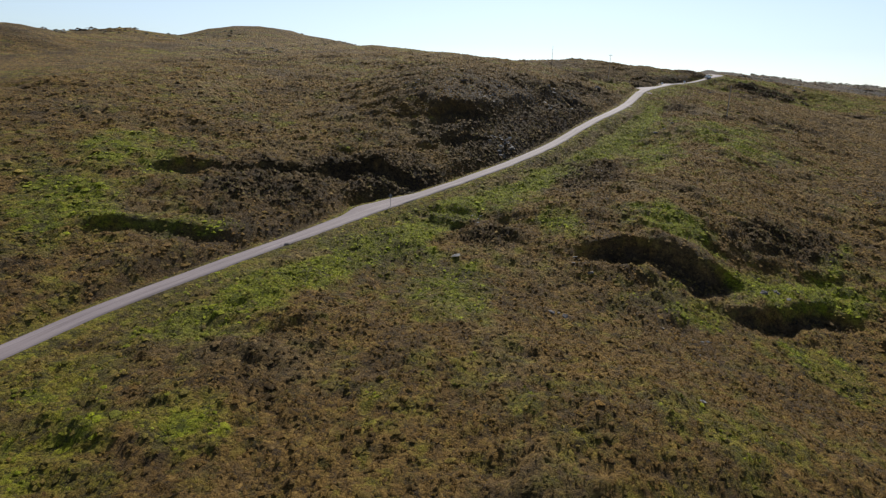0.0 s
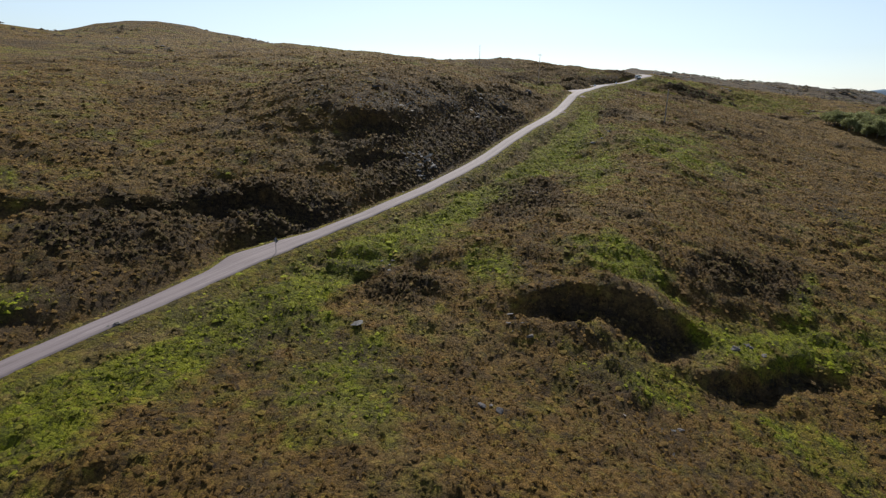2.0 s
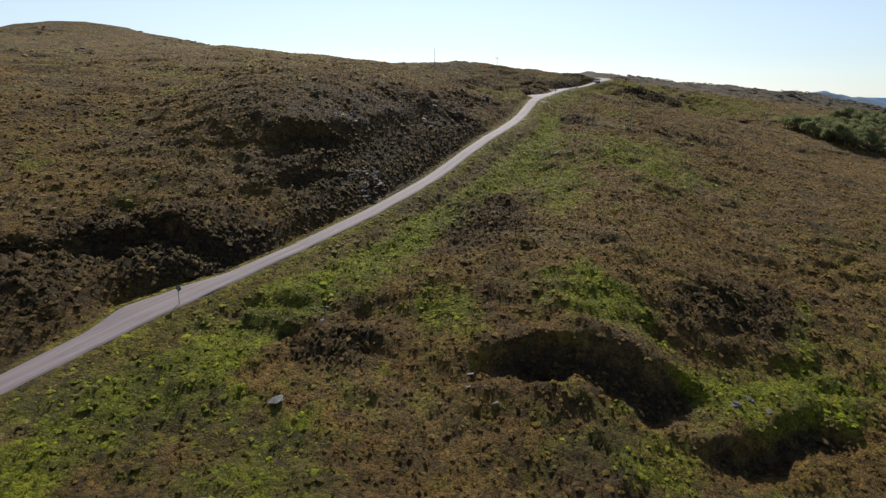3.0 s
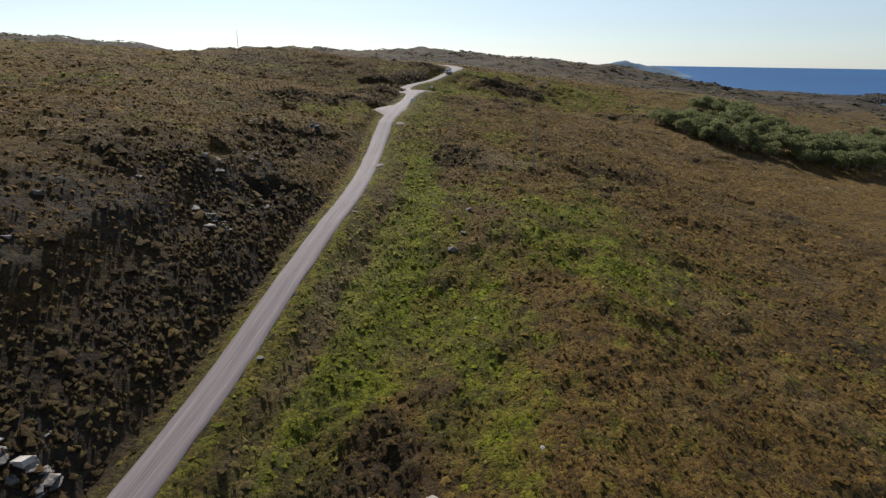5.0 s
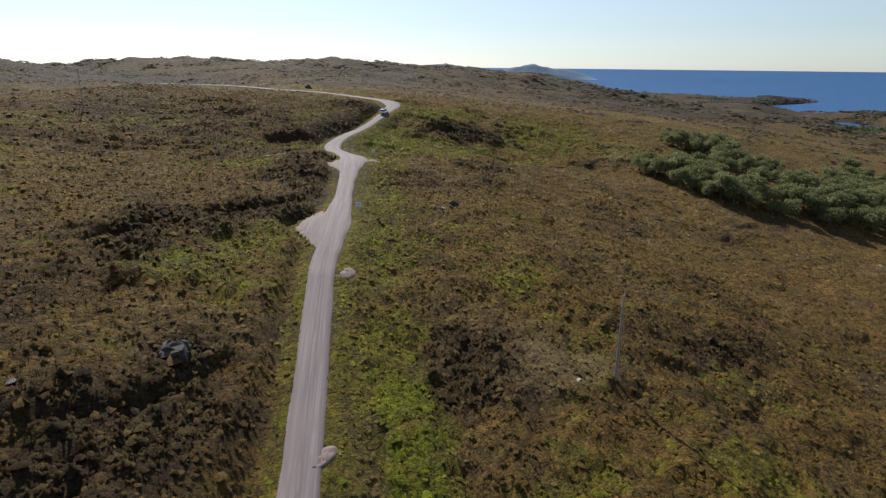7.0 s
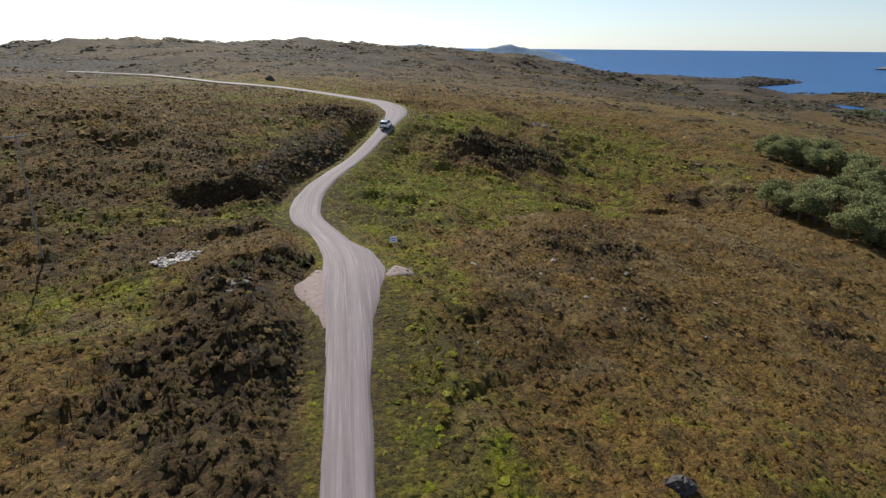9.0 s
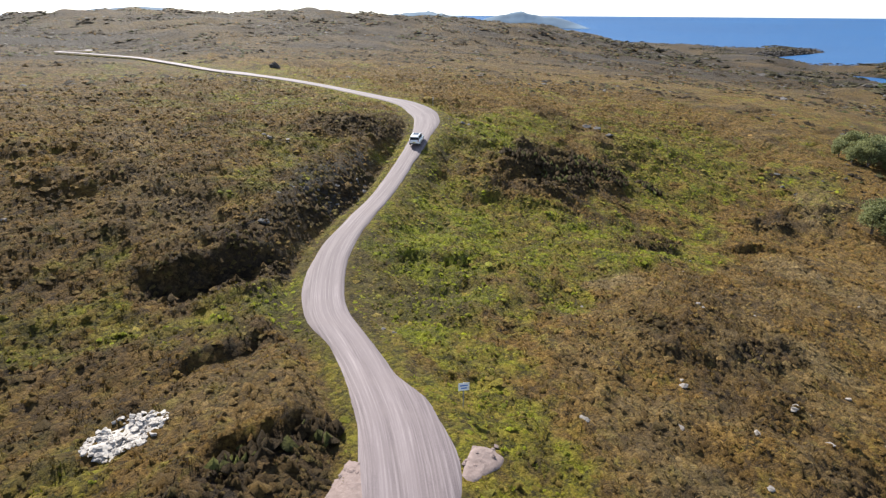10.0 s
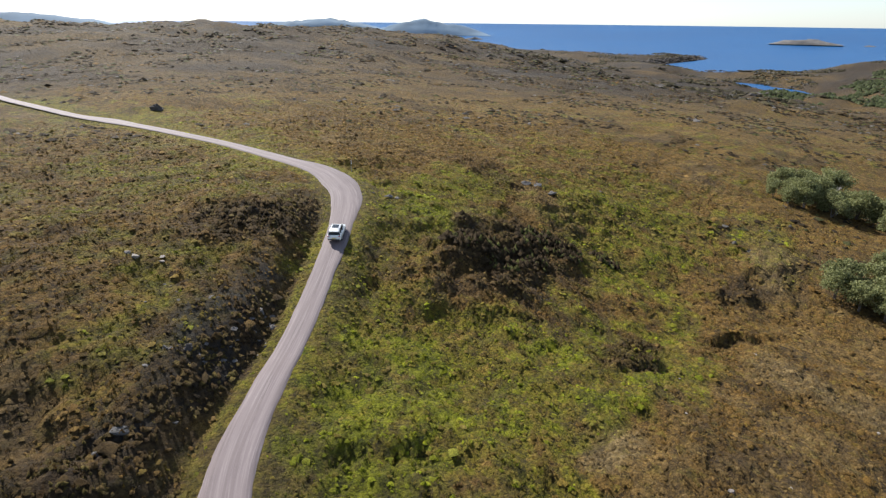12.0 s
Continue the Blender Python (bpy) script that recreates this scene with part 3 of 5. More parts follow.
LUSH_B = [
    (38.4, 97.2, 8.1, 4.6, -26), (68.6, 97.7, 7.9, 1.7, -133), (-52.4, 100.8, 7.1, 5.8, 46), (10.3, 105.2, 20.2, 3.2, 40), (19.3, 115.6, 14.1, 3.4, 56),
    (20.1, 118.4, 3.8, 2.6, -117), (45.1, 131, 6.6, 3.6, -107), (32.1, 136.5, 9.4, 1.9, 46), (47.9, 146.2, 3.1, 2.3, 15), (80.8, 146.5, 9.7, 3.8, 30),
    (50.6, 146.7, 9.8, 6.3, -109), (77.7, 147.9, 6.5, 5, 12), (49.8, 151.6, 5.3, 3.5, -129), (69.8, 155.3, 8.4, 3.4, 2), (71.7, 155.7, 11.3, 6.5, 9),
    (41.1, 157.1, 7.5, 1.3, 55),
]
LUSH_C = [
    (56.3, 164.1, 15.5, 5.1, 41), (77.3, 164.5, 10.2, 4.3, -8), (62.5, 172.4, 7.8, 4.5, 23), (62.1, 186.5, 6.2, 3.6, 18), (67.3, 196.4, 8.4, 4.1, 44),
    (52, 217.1, 4.1, 2.9, 4), (66.6, 224.4, 6.5, 3.3, 36), (90.4, 239.6, 27.8, 3.4, -120), (91.8, 244.1, 5, 1.6, 66), (100, 254.3, 7.5, 5, 50),
    (106.3, 261.7, 2.3, 1.8, -28), (107.8, 266.7, 3.5, 1.4, -125), (108.2, 267, 7.9, 3.3, 59), (78, 268.6, 8.3, 5.5, -38), (100.3, 286.3, 4.6, 1.9, -93),
    (123.6, 286.3, 10.9, 7.1, -31),
]
LUSH_D = [
    (93.2, 287.2, 8.1, 2.2, -19), (134.9, 287.5, 8.3, 6.3, 22), (148.1, 289.2, 27.6, 10.7, 2), (217.9, 289.6, 18.6, 5.8, -150), (128.1, 290.8, 19.4, 11.2, 16),
    (80.3, 292.3, 6.8, 4.3, -12), (84.4, 292.5, 5.1, 3.5, -23), (124.3, 295, 12.9, 8.4, 37), (186, 303.4, 19.9, 5, -9), (187, 304.1, 19.1, 7.5, -1),
    (69.5, 308.4, 5.7, 3.8, 6), (200.6, 311.5, 23.5, 8.2, -15), (202.9, 315.6, 28.5, 12, 6), (164.3, 327, 16.5, 6.4, 2), (174.9, 332.1, 21, 7.3, 21),
    (170.9, 332.9, 21.3, 5.4, -141),
]
# dark heather, and banks whose shade is laid on as the same dark cover
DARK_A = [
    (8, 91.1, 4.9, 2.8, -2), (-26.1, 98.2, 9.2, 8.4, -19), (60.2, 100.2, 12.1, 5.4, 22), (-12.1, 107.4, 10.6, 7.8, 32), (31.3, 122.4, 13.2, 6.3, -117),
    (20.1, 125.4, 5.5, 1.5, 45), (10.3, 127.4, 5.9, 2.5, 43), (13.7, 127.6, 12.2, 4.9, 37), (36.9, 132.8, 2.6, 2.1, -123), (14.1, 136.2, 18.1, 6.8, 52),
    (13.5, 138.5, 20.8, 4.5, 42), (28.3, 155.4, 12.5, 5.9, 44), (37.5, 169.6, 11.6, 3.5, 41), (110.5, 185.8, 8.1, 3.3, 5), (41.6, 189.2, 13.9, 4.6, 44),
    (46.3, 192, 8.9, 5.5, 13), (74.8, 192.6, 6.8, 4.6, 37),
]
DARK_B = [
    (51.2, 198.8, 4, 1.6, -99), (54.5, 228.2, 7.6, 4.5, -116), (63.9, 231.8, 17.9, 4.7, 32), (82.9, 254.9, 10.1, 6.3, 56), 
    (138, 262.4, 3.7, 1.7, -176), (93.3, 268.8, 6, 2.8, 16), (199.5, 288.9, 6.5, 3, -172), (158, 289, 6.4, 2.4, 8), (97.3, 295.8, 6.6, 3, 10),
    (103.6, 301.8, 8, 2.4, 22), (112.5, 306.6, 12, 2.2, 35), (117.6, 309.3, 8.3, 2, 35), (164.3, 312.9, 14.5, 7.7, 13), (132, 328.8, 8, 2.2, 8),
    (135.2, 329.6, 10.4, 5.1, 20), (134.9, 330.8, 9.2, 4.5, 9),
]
STRAWY = [
    (36.8, 112.9, 2.6, 1.3, 68), (39.3, 147.7, 5.9, 1.2, 50), (42.3, 155.1, 19.4, 2.2, 58), (46.3, 156.2, 10.5, 1, 53), (52.5, 170.3, 8.5, 2.4, -119),
    (84.4, 187.1, 3.1, 2.1, -154), (80.6, 189.7, 5.5, 3.5, 39), (92.8, 240.4, 3.2, 1, -130), (107.9, 244, 3.1, 1, 1), (78.3, 266, 3.4, 2.3, -48),
    (138.8, 280.3, 3.6, 1.5, -6), (109, 286.8, 9.9, 1, -115), (214.2, 288.6, 11.3, 3.2, -164), (216.2, 289.9, 9.9, 4.2, -165),
]
# thinner brown heather, mixed with grass
BROWN = [
    (88, 309, 17, 8, 12), (116, 313.5, 9, 2.6, 35), (78, 298, 12, 5, 0), (50, 290, 22, 9, 5), (60, 318, 20, 8, -5), (22, 152, 14, 10, 50), (30, 168, 16, 6, 40), (84, 287, 14, 5, -8), (78, 280, 9, 5, 0), (70, 300, 14, 6, 0),
    (111, 254.6, 4.5, 1.9, 5), (131, 269.5, 3, 1.3, 10), (115.2, 259.8, 3.6, 1.6, -20), (126, 249.8, 5, 1.3, -10),
]
# dry red-brown heath with no grass in it
RUSSET = [(150, 272, 22, 9, -12), (172, 272, 12, 7, 0), (128, 262, 14, 9, -30)]
# rubble showing through the heather
RUBBLY = [(114, 310, 9, 2.6, 35), (121, 315.5, 7, 2.2, 35), (18, 158, 8, 3.5, 45), (30, 170, 8, 2.6, 40), (8, 146, 7, 3, 45), (14, 132, 5, 2.5, 45), (88, 265, 2.2, 3, 60)]
LUSH_SOUTH, LUSH_NORTH = LUSH_A + LUSH_B + LUSH_C[:6], LUSH_C[6:] + LUSH_D
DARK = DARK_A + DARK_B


def patch(x, y, rows, seed):
    best = np.zeros(x.shape)
    wob = 0.55 * ripple(x, y, 6, seed) + 0.35 * ripple(x, y, 2.2, seed + 1)
    for cx, cy, a, b, turn in rows:
        c, s = math.cos(radians(turn)), math.sin(radians(turn))
        u, v = (x - cx) * c + (y - cy) * s, (y - cy) * c - (x - cx) * s
        best = np.maximum(best, 1 - smooth(0.5, 1.7, np.hypot(u / a, v / b) + wob))
    return best


def cover(x, y, gap, side, scar):
    """Grass, dark heather with the painted shade, and straw, 0 to 1 each."""
    grass = 0.14 + 0.34 * ripple(x, y, 34, 41) + 0.42 * ripple(x, y, 11, 42) + 0.48 * ripple(x, y, 3.5, 43) + 0.3 * ripple(x, y, 1.6, 44)
    grass -= 0.45 * smooth(107, 170, x) * smooth(294, 250, y)
    grass += smooth(255, 300, y) * smooth(165, 130, x) * (0.35 * smooth(99, 110, x) + 0.06) - 0.35 * smooth(165, 180, x) * smooth(300, 285, y)
    grass += np.maximum((0.70 + 0.22 * smooth(130, 105, y)) * patch(x, y, LUSH_SOUTH, 51), 0.60 * patch(x, y, LUSH_NORTH, 55))
    grass -= 0.55 * patch(x, y, RUSSET, 74)
    south = smooth(50, 75, y) * (1 - smooth(180, 205, y)) * (side < 0)
    wander = 1.2 * ripple(x, y, 9, 48)
    grass += 1.3 * south * smooth(3.8, 5.2, gap + wander) * (1 - smooth(8.5, 12, gap + wander)) * smooth(-0.5, 0.0, ripple(x, y, 16, 49))
    verge = (1 - smooth(0.5, 2.2, gap)) + 0.45 * (side < 0) * (1 - smooth(3, 14, gap))
    # scars and DARK banks: shade goes into the colour, along with dark heather
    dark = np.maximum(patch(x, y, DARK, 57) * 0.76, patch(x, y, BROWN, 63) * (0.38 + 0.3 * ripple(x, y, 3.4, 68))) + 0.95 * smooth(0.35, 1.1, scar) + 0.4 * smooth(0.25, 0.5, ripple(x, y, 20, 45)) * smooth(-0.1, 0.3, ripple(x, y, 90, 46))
    # north-west moor darkened in colour for the shade of its slopes
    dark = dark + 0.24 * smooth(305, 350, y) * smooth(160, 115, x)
    coastal = smooth(500, 900, x)
    # likewise the far north: slope shade laid on as dark cover
    dark = dark + smooth(400, 560, y) * (0.38 + 0.5 * smooth(-0.25, 0.2, ripple(x, y, 95, 39) + 0.5 * ripple(x, y, 37, 40)))
    dark = dark + coastal * 0.7 * smooth(0.0, 0.35, ripple(x, y, 110, 35) + 0.6 * ripple(x, y, 42, 36)) + 0.9 * (1 - smooth(4, 30, inland(x, y)))
    grass = grass - 0.25 * coastal
    straw = patch(x, y, STRAWY, 59) * 0.8 + 0.35 * smooth(0.25, 0.6, ripple(x, y, 15, 47))
    straw = straw + 0.9 * south * smooth(1.4, 2.2, gap + wander) * (1 - smooth(3.6, 5.2, gap + wander)) * smooth(-0.2, 0.15, ripple(x, y, 12, 50))
    straw = straw + 0.38 * smooth(105, 118, x) * smooth(292, 272, y) * smooth(200, 235, y) * smooth(-0.25, 0.35, ripple(x, y, 7, 69) + 0.5 * ripple(x, y, 2.6, 70))
    straw = straw * (1 - 0.8 * np.clip(verge, 0, 1))
    raw = grass - 0.6 * dark
    grass = np.clip(0.76 * np.clip(smooth(0.10, 0.74, raw) + verge, 0, 1) + 0.24 * smooth(0.80, 1.25, raw), 0, 1)
    return grass, np.clip(dark * (1 - 0.9 * np.clip(verge, 0, 1)), 0, 1), np.clip(straw * (1 - 0.5 * grass), 0, 1)


def thicket(x, y):
    """How closely tufts stand, 0 to 1: thick in the glen, thinner out on the moor."""
    dist = np.abs(x - np.interp(y, GLEN[:, 1], GLEN[:, 0]))
    return np.interp(dist, [0, 40, 60, 90, 130, 190], [1.0, 0.95, 0.65, 0.28, 0.10, 0.0]) * np.interp(y, [14, 24, 335, 365, 425], [0, 1, 1, 0.5, 0])


def graded(lo, hi, step, end_lo, end_hi, growth):
    """Even steps from lo to hi, and longer and longer ones out to the ends."""
    mid = list(np.arange(lo, hi + step / 2, step))
    up, s = [], step
    while not up or up[-1] < end_hi:
        s *= growth
        up.append((up[-1] if up else hi) + s)
    down, s = [], step
    while not down or down[-1] > end_lo:
        s *= growth
        down.append((down[-1] if down else lo) - s)
    return np.array(down[::-1] + mid + up)


def build_ground():
    # fine steps within 66 metres of the glen's middle, longer and longer ones out to the horizon
    gx, gy = graded(-66, 66, 0.52, -4900, 4900, 1.052), graded(20, 372, 0.58, -4700, 4700, 1.052)
    x, y = np.meshgrid(gx, gy)
    x = x + np.interp(y, GLEN[:, 1], GLEN[:, 0])
    z, gap, side, scar, shore = land(x, y)
    nx, ny = len(gx), len(gy)
    i = np.arange(nx * ny).reshape(ny, nx)
    faces = np.stack([i[:-1, :-1], i[:-1, 1:], i[1:, 1:], i[1:, :-1]], -1).reshape(-1, 4)
    ob = sheet("ground", np.stack([x, y, z], -1).reshape(-1, 3), faces, MOOR)
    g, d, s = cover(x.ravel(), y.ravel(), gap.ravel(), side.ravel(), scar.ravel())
    # haze in the colour: gneiss grey grows towards the high ground and the coast
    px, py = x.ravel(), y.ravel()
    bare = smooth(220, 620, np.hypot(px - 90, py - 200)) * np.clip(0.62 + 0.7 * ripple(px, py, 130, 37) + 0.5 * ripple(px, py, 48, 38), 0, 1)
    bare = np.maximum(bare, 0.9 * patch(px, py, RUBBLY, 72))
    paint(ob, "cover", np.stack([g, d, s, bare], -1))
    tagged(ob, "rolling moorland of brown heather and green grass", "moorland", kind="structure")


build_ground()


def build_sea():
    # flat to three kilometres; beyond, lifted to the horizon
    angle = np.linspace(0, 2 * np.pi, 97)
    rings = [0, 400, 900, 1500, 2200, 2600, 3000, 3300, 3600, 3900, 4200, 4500, 4760]
    verts = []
    for r in rings:
        lift = 88 * max(0, (r - 2600) / 2160) ** 1.5
        verts.append(np.stack([100 + r * np.cos(angle[:-1]), 180 + r * np.sin(angle[:-1]), np.full(96, SEA_LEVEL + lift)], 1))
    i = np.arange(len(rings) * 96).reshape(-1, 96)
    j = np.roll(i, -1, 1)
    faces = np.stack([i[:-1], i[1:], j[1:], j[:-1]], -1).reshape(-1, 4)
    tagged(sheet("water", np.vstack(verts), faces, SEA), "deep blue sea, calm, reaching to the horizon", "sea", kind="structure")


build_sea()


def build_road():
    n = len(ROAD)
    lanes = [-1.0, -0.92, -0.6, -0.25, 0.0, 0.25, 0.6, 0.92, 1.0]
    step = np.arange(n) * 1.0
    ragged = np.stack([ripple(step, step * 0 + s, 4.0, 61) + 0.6 * ripple(step, step * 0 + s, 1.9, 62) for s in (0.4, 7.4)], 1)
    verts, uvs = [], []
    for k in range(n):
        for a in lanes:
            half = ROAD[k, 2] if a < 0 else ROAD[k, 3]
            half += (0.07 * ragged[k, int(a > 0)]) * (abs(a) > 0.95)
            off = -a * half
            crown = 0.05 * (1 - a * a) - (0.10 if abs(a) == 1.0 else 0)
            verts.append((ROAD[k, 0] + left_of_road[k, 0] * off, ROAD[k, 1] + left_of_road[k, 1] * off, road_z[k] + crown))
            uvs.append((-off, k * 1.0))
    w = len(lanes)
    i = np.arange(n * w).reshape(n, w)
    faces = np.stack([i[:-1, :-1], i[:-1, 1:], i[1:, 1:], i[1:, :-1]], -1).reshape(-1, 4)
    ob = sheet("road", np.array(verts), faces, TARMAC)
    uv = ob.data.uv_layers.new(name="UVMap")
    uv.data.foreach_set("uv", np.array(uvs, np.float32)[faces.ravel()].ravel())
    tagged(ob, "single-track tarmac road, worn pale in its wheel tracks", "road", kind="structure")


build_road()


def height_at(x, y):
    z, gap, side, scar, shore = land(np.array([float(x)]), np.array([float(y)]))
    return float(z[0])


# ---- tufts of heather and grass ----
def blades(x, y, z, width, tall, lean, colors, count, rng):
    """Fans of leaning blades, one triangle each: places and tints of all their corners."""
    n = len(x)
    turn = rng.uniform(0, 2 * np.pi, (n, 1)) + np.arange(count)[None] * (2 * np.pi / count) + rng.uniform(-0.4, 0.4, (n, count))
    cx, sx = np.cos(turn), np.sin(turn)
    w, h = width[:, None], tall[:, None]
    root = w * rng.uniform(0.05, 0.45, (n, count))
    half = w * rng.uniform(0.16, 0.32, (n, count))
    reach = w * rng.uniform(0.25, 1.0, (n, count)) * lean[:, None]
    up = h * rng.uniform(0.55, 1.1, (n, count))
    corners = np.empty((n, count, 3, 3))
    for k, s in ((0, -1), (1, 1)):
        corners[:, :, k, 0] = x[:, None] + cx * root - sx * half * s
        corners[:, :, k, 1] = y[:, None] + sx * root + cx * half * s
        corners[:, :, k, 2] = z[:, None] - 0.08
    corners[:, :, 2, 0] = x[:, None] + cx * (root + reach)
    corners[:, :, 2, 1] = y[:, None] + sx * (root + reach)
    corners[:, :, 2, 2] = z[:, None] + up
    shade = rng.uniform(0.8, 1.2, (n, count, 1, 1))
    tint = np.ones((n, count, 3, 4))
    tint[..., :3] = colors[:, None, None, :] * shade
    return corners.reshape(-1, 3), tint.reshape(-1, 4)


def mounds(x, y, z, width, tall, colors, rng):
    """Low rounded cushions of heather, five-sided, with uneven feet and a shifted crown."""
    n = len(x)
    turn = rng.uniform(0, 2 * np.pi, (n, 1)) + np.arange(5)[None] * (np.pi / 2.5) + rng.uniform(-0.35, 0.35, (n, 5))
    reach = width[:, None] * rng.uniform(0.5, 1.4, (n, 5))
    places = np.empty((n, 6, 3))
    places[:, :5, 0] = x[:, None] + np.cos(turn) * reach
    places[:, :5, 1] = y[:, None] + np.sin(turn) * reach
    places[:, :5, 2] = z[:, None] - 0.06 + tall[:, None] * rng.uniform(-0.25, 0.45, (n, 5))
    places[:, 5, 0] = x + width * rng.uniform(-0.35, 0.35, n)
    places[:, 5, 1] = y + width * rng.uniform(-0.35, 0.35, n)
    places[:, 5, 2] = z + tall
    first = (np.arange(n) * 6)[:, None, None]
    k = np.arange(5)
    faces = (np.stack([k, (k + 1) % 5, np.full(5, 5)], 1)[None] + first).reshape(-1, 3)
    tint = np.ones((n, 6, 4))
    tint[..., :3] = colors[:, None, :] * rng.uniform(0.75, 1.2, (n, 6, 1))
    return places.reshape(-1, 3), faces, tint.reshape(-1, 4)


def scatter(rng, tries, dense):
    """Places for plants: thick along the glen that the road follows, thinner out on the moor."""
    x, y = rng.uniform(-85, 275, tries), rng.uniform(14, 425, tries)
    keep = rng.uniform(0, 1, tries) < dense * thicket(x, y)
    x, y = x[keep], y[keep]
    gap, level, side = from_road(x, y)
    free = (gap > 0.5) & (np.hypot(x - 94.4, (y - 262.3) / 1.6) > 2.4) & (np.hypot(x - 102.6, y - 263.3) > 1.6)
    x, y = x[free], y[free]
    z, gap, side, scar, shore = land(x, y)
    # fewer plants grow in the scars, where shade is painted as dark cover
    grown = rng.uniform(0, 1, len(x)) > 0.40 * smooth(0.4, 1.2, scar)
    x, y, z, gap, side, scar = x[grown], y[grown], z[grown], gap[grown], side[grown], scar[grown]
    return x, y, z, gap, cover(x, y, gap, side, scar)


def moor_colors(rng, x, y, g, d, s):
    """The tint of each plant: what grows around it, with its own small difference."""
    n = len(g)
    g = np.clip(g + rng.normal(0, 0.13, n) + 0.10 * ripple(x, y, 3.2, 64), 0, 1)[:, None]
    s = np.clip(s + rng.normal(0, 0.10, n), 0, 1)[:, None]
    d = np.clip(d + rng.normal(0, 0.07, n) + 0.12 * ripple(x, y, 2.4, 65), 0, 1)[:, None]
    lush = np.clip((g - 0.78) / 0.14, 0, 1)
    g = np.clip(g / 0.78, 0, 1)
    heath = np.array(HEATH) * (1 - 0.5 * d) + np.array(HEATH_DARK) * 0.5 * d
    green = np.array((0.195, 0.160, 0.026)) * (1 - lush) + np.array((0.222, 0.250, 0.010)) * lush
    colors = heath * (1 - g) + green * g
    colors = colors * (1 - s) + np.array(STRAW) * s
    # dark cover, painted shade included, darkens the plants too
    colors = colors * (1 - 0.75 * d) + np.array(HEATH_DARK) * 0.75 * d
    own = rng.uniform(0.84, 1.18, n) * (1 + 0.9 * d[:, 0] * rng.uniform(-0.5, 1, n))
    return colors * (own * (1 + 0.45 * ripple(x, y, 2.1, 66) + 0.3 * ripple(x, y, 5.5, 67)))[:, None], d[:, 0]


# east, north and two radii
THICKETS = [(155.9, 316.2, 3.56, 2.67), (160.3, 311.7, 4.45, 3.12), (165.7, 310.8, 3.56, 2.67), (172.8, 314.4, 4.45, 3.56), (175.5, 309.9, 2.67, 2.23), (182.6, 307.3, 1.78, 2.67), (91.7, 270.3, 2.23, 1.07), (96.2, 270.8, 1.43, 1.07)]


def build_heather():
    rng = np.random.default_rng(7)
    x, y, z, gap, (g, d, s) = scatter(rng, 330000, 0.95)
    colors, dark = moor_colors(rng, x, y, g, d, s)
    n = len(x)
    width = rng.uniform(0.12, 0.34, n) * np.where(rng.uniform(0, 1, n) < 0.08, 1.6, 1.0) * (1 + 0.7 * (1 - thicket(x, y))) * (1 + 0.7 * smooth(0.4, 0.9, dark) * rng.uniform(0, 1, n))
    tall = 0.04 + width * rng.uniform(0.28, 0.68, n) * np.where(gap < 2.2, 0.4, 1.0) * (1 + 0.6 * smooth(0.4, 0.9, dark)) * (1 - 0.25 * g)
    # thickets of tall dark heather, a metre deep
    bx, by = [], []
    for cx, cy, a, b in THICKETS:
        k = int(14 * a * b)
        r, t = np.sqrt(rng.uniform(0, 1, k)), rng.uniform(0, 2 * np.pi, k)
        bx.append(cx + a * r * np.cos(t))
        by.append(cy + b * r * np.sin(t))
    bx, by = np.concatenate(bx), np.concatenate(by)
    bz = land(bx, by)[0] + 0.25
    k = len(bx)
    # rounded bushes of old heather on the dark banks and in the scars
    ox, oy = rng.uniform(-60, 215, 420000), rng.uniform(20, 345, 420000)
    close = np.abs(ox - np.interp(oy, GLEN[:, 1], GLEN[:, 0])) < 66
    ox, oy = ox[close], oy[close]
    oz, ogap, oside, oscar, _ = land(ox, oy)
    og, od, _ = cover(ox, oy, ogap, oside, oscar)
    kept = (ogap > 1.4) & (rng.uniform(0, 1, len(ox)) < 0.9 * smooth(0.45, 0.8, od))
    ox, oy, oz, od = ox[kept], oy[kept], oz[kept], od[kept]
    m = len(ox)
    olive = np.clip(0.5 + 0.9 * ripple(ox, oy, 4.5, 73) + rng.normal(0, 0.15, m), 0, 1)[:, None]
    bushy = (np.array((0.080, 0.050, 0.022)) * (1 - olive) + np.array((0.130, 0.100, 0.030)) * olive) * (rng.uniform(0.6, 1.35, m) * (1 + 0.6 * ripple(ox, oy, 1.7, 75)))[:, None]
    x, y, z = np.concatenate([x, ox]), np.concatenate([y, oy]), np.concatenate([z, oz])
    width = np.concatenate([width, rng.uniform(0.13, 0.34, m) * np.where(rng.uniform(0, 1, m) < 0.1, 1.5, 1.0)])
    tall = np.concatenate([tall, rng.uniform(0.10, 0.32, m)])
    colors = np.concatenate([colors, bushy])
    x, y, z = np.concatenate([x, bx]), np.concatenate([y, by]), np.concatenate([z, bz])
    width = np.concatenate([width, rng.uniform(0.3, 0.6, k)])
    tall = np.concatenate([tall, rng.uniform(0.35, 0.9, k)])
    leafy = np.where(rng.uniform(0, 1, (k, 1)) < 0.25, np.array((0.085, 0.090, 0.026)), np.array(HEATH_DARK)) * rng.uniform(0.8, 1.7, (k, 1))
    colors = np.concatenate([colors, leafy])
    verts, faces, tint = mounds(x, y, z, width, tall, colors, rng)
    ob = sheet("heather", verts, faces, TUFT, True, 3)
    paint(ob, "tint", tint)
    tagged(ob, "low cushions of brown heather and green moor grass", "heather", kind="stuff")


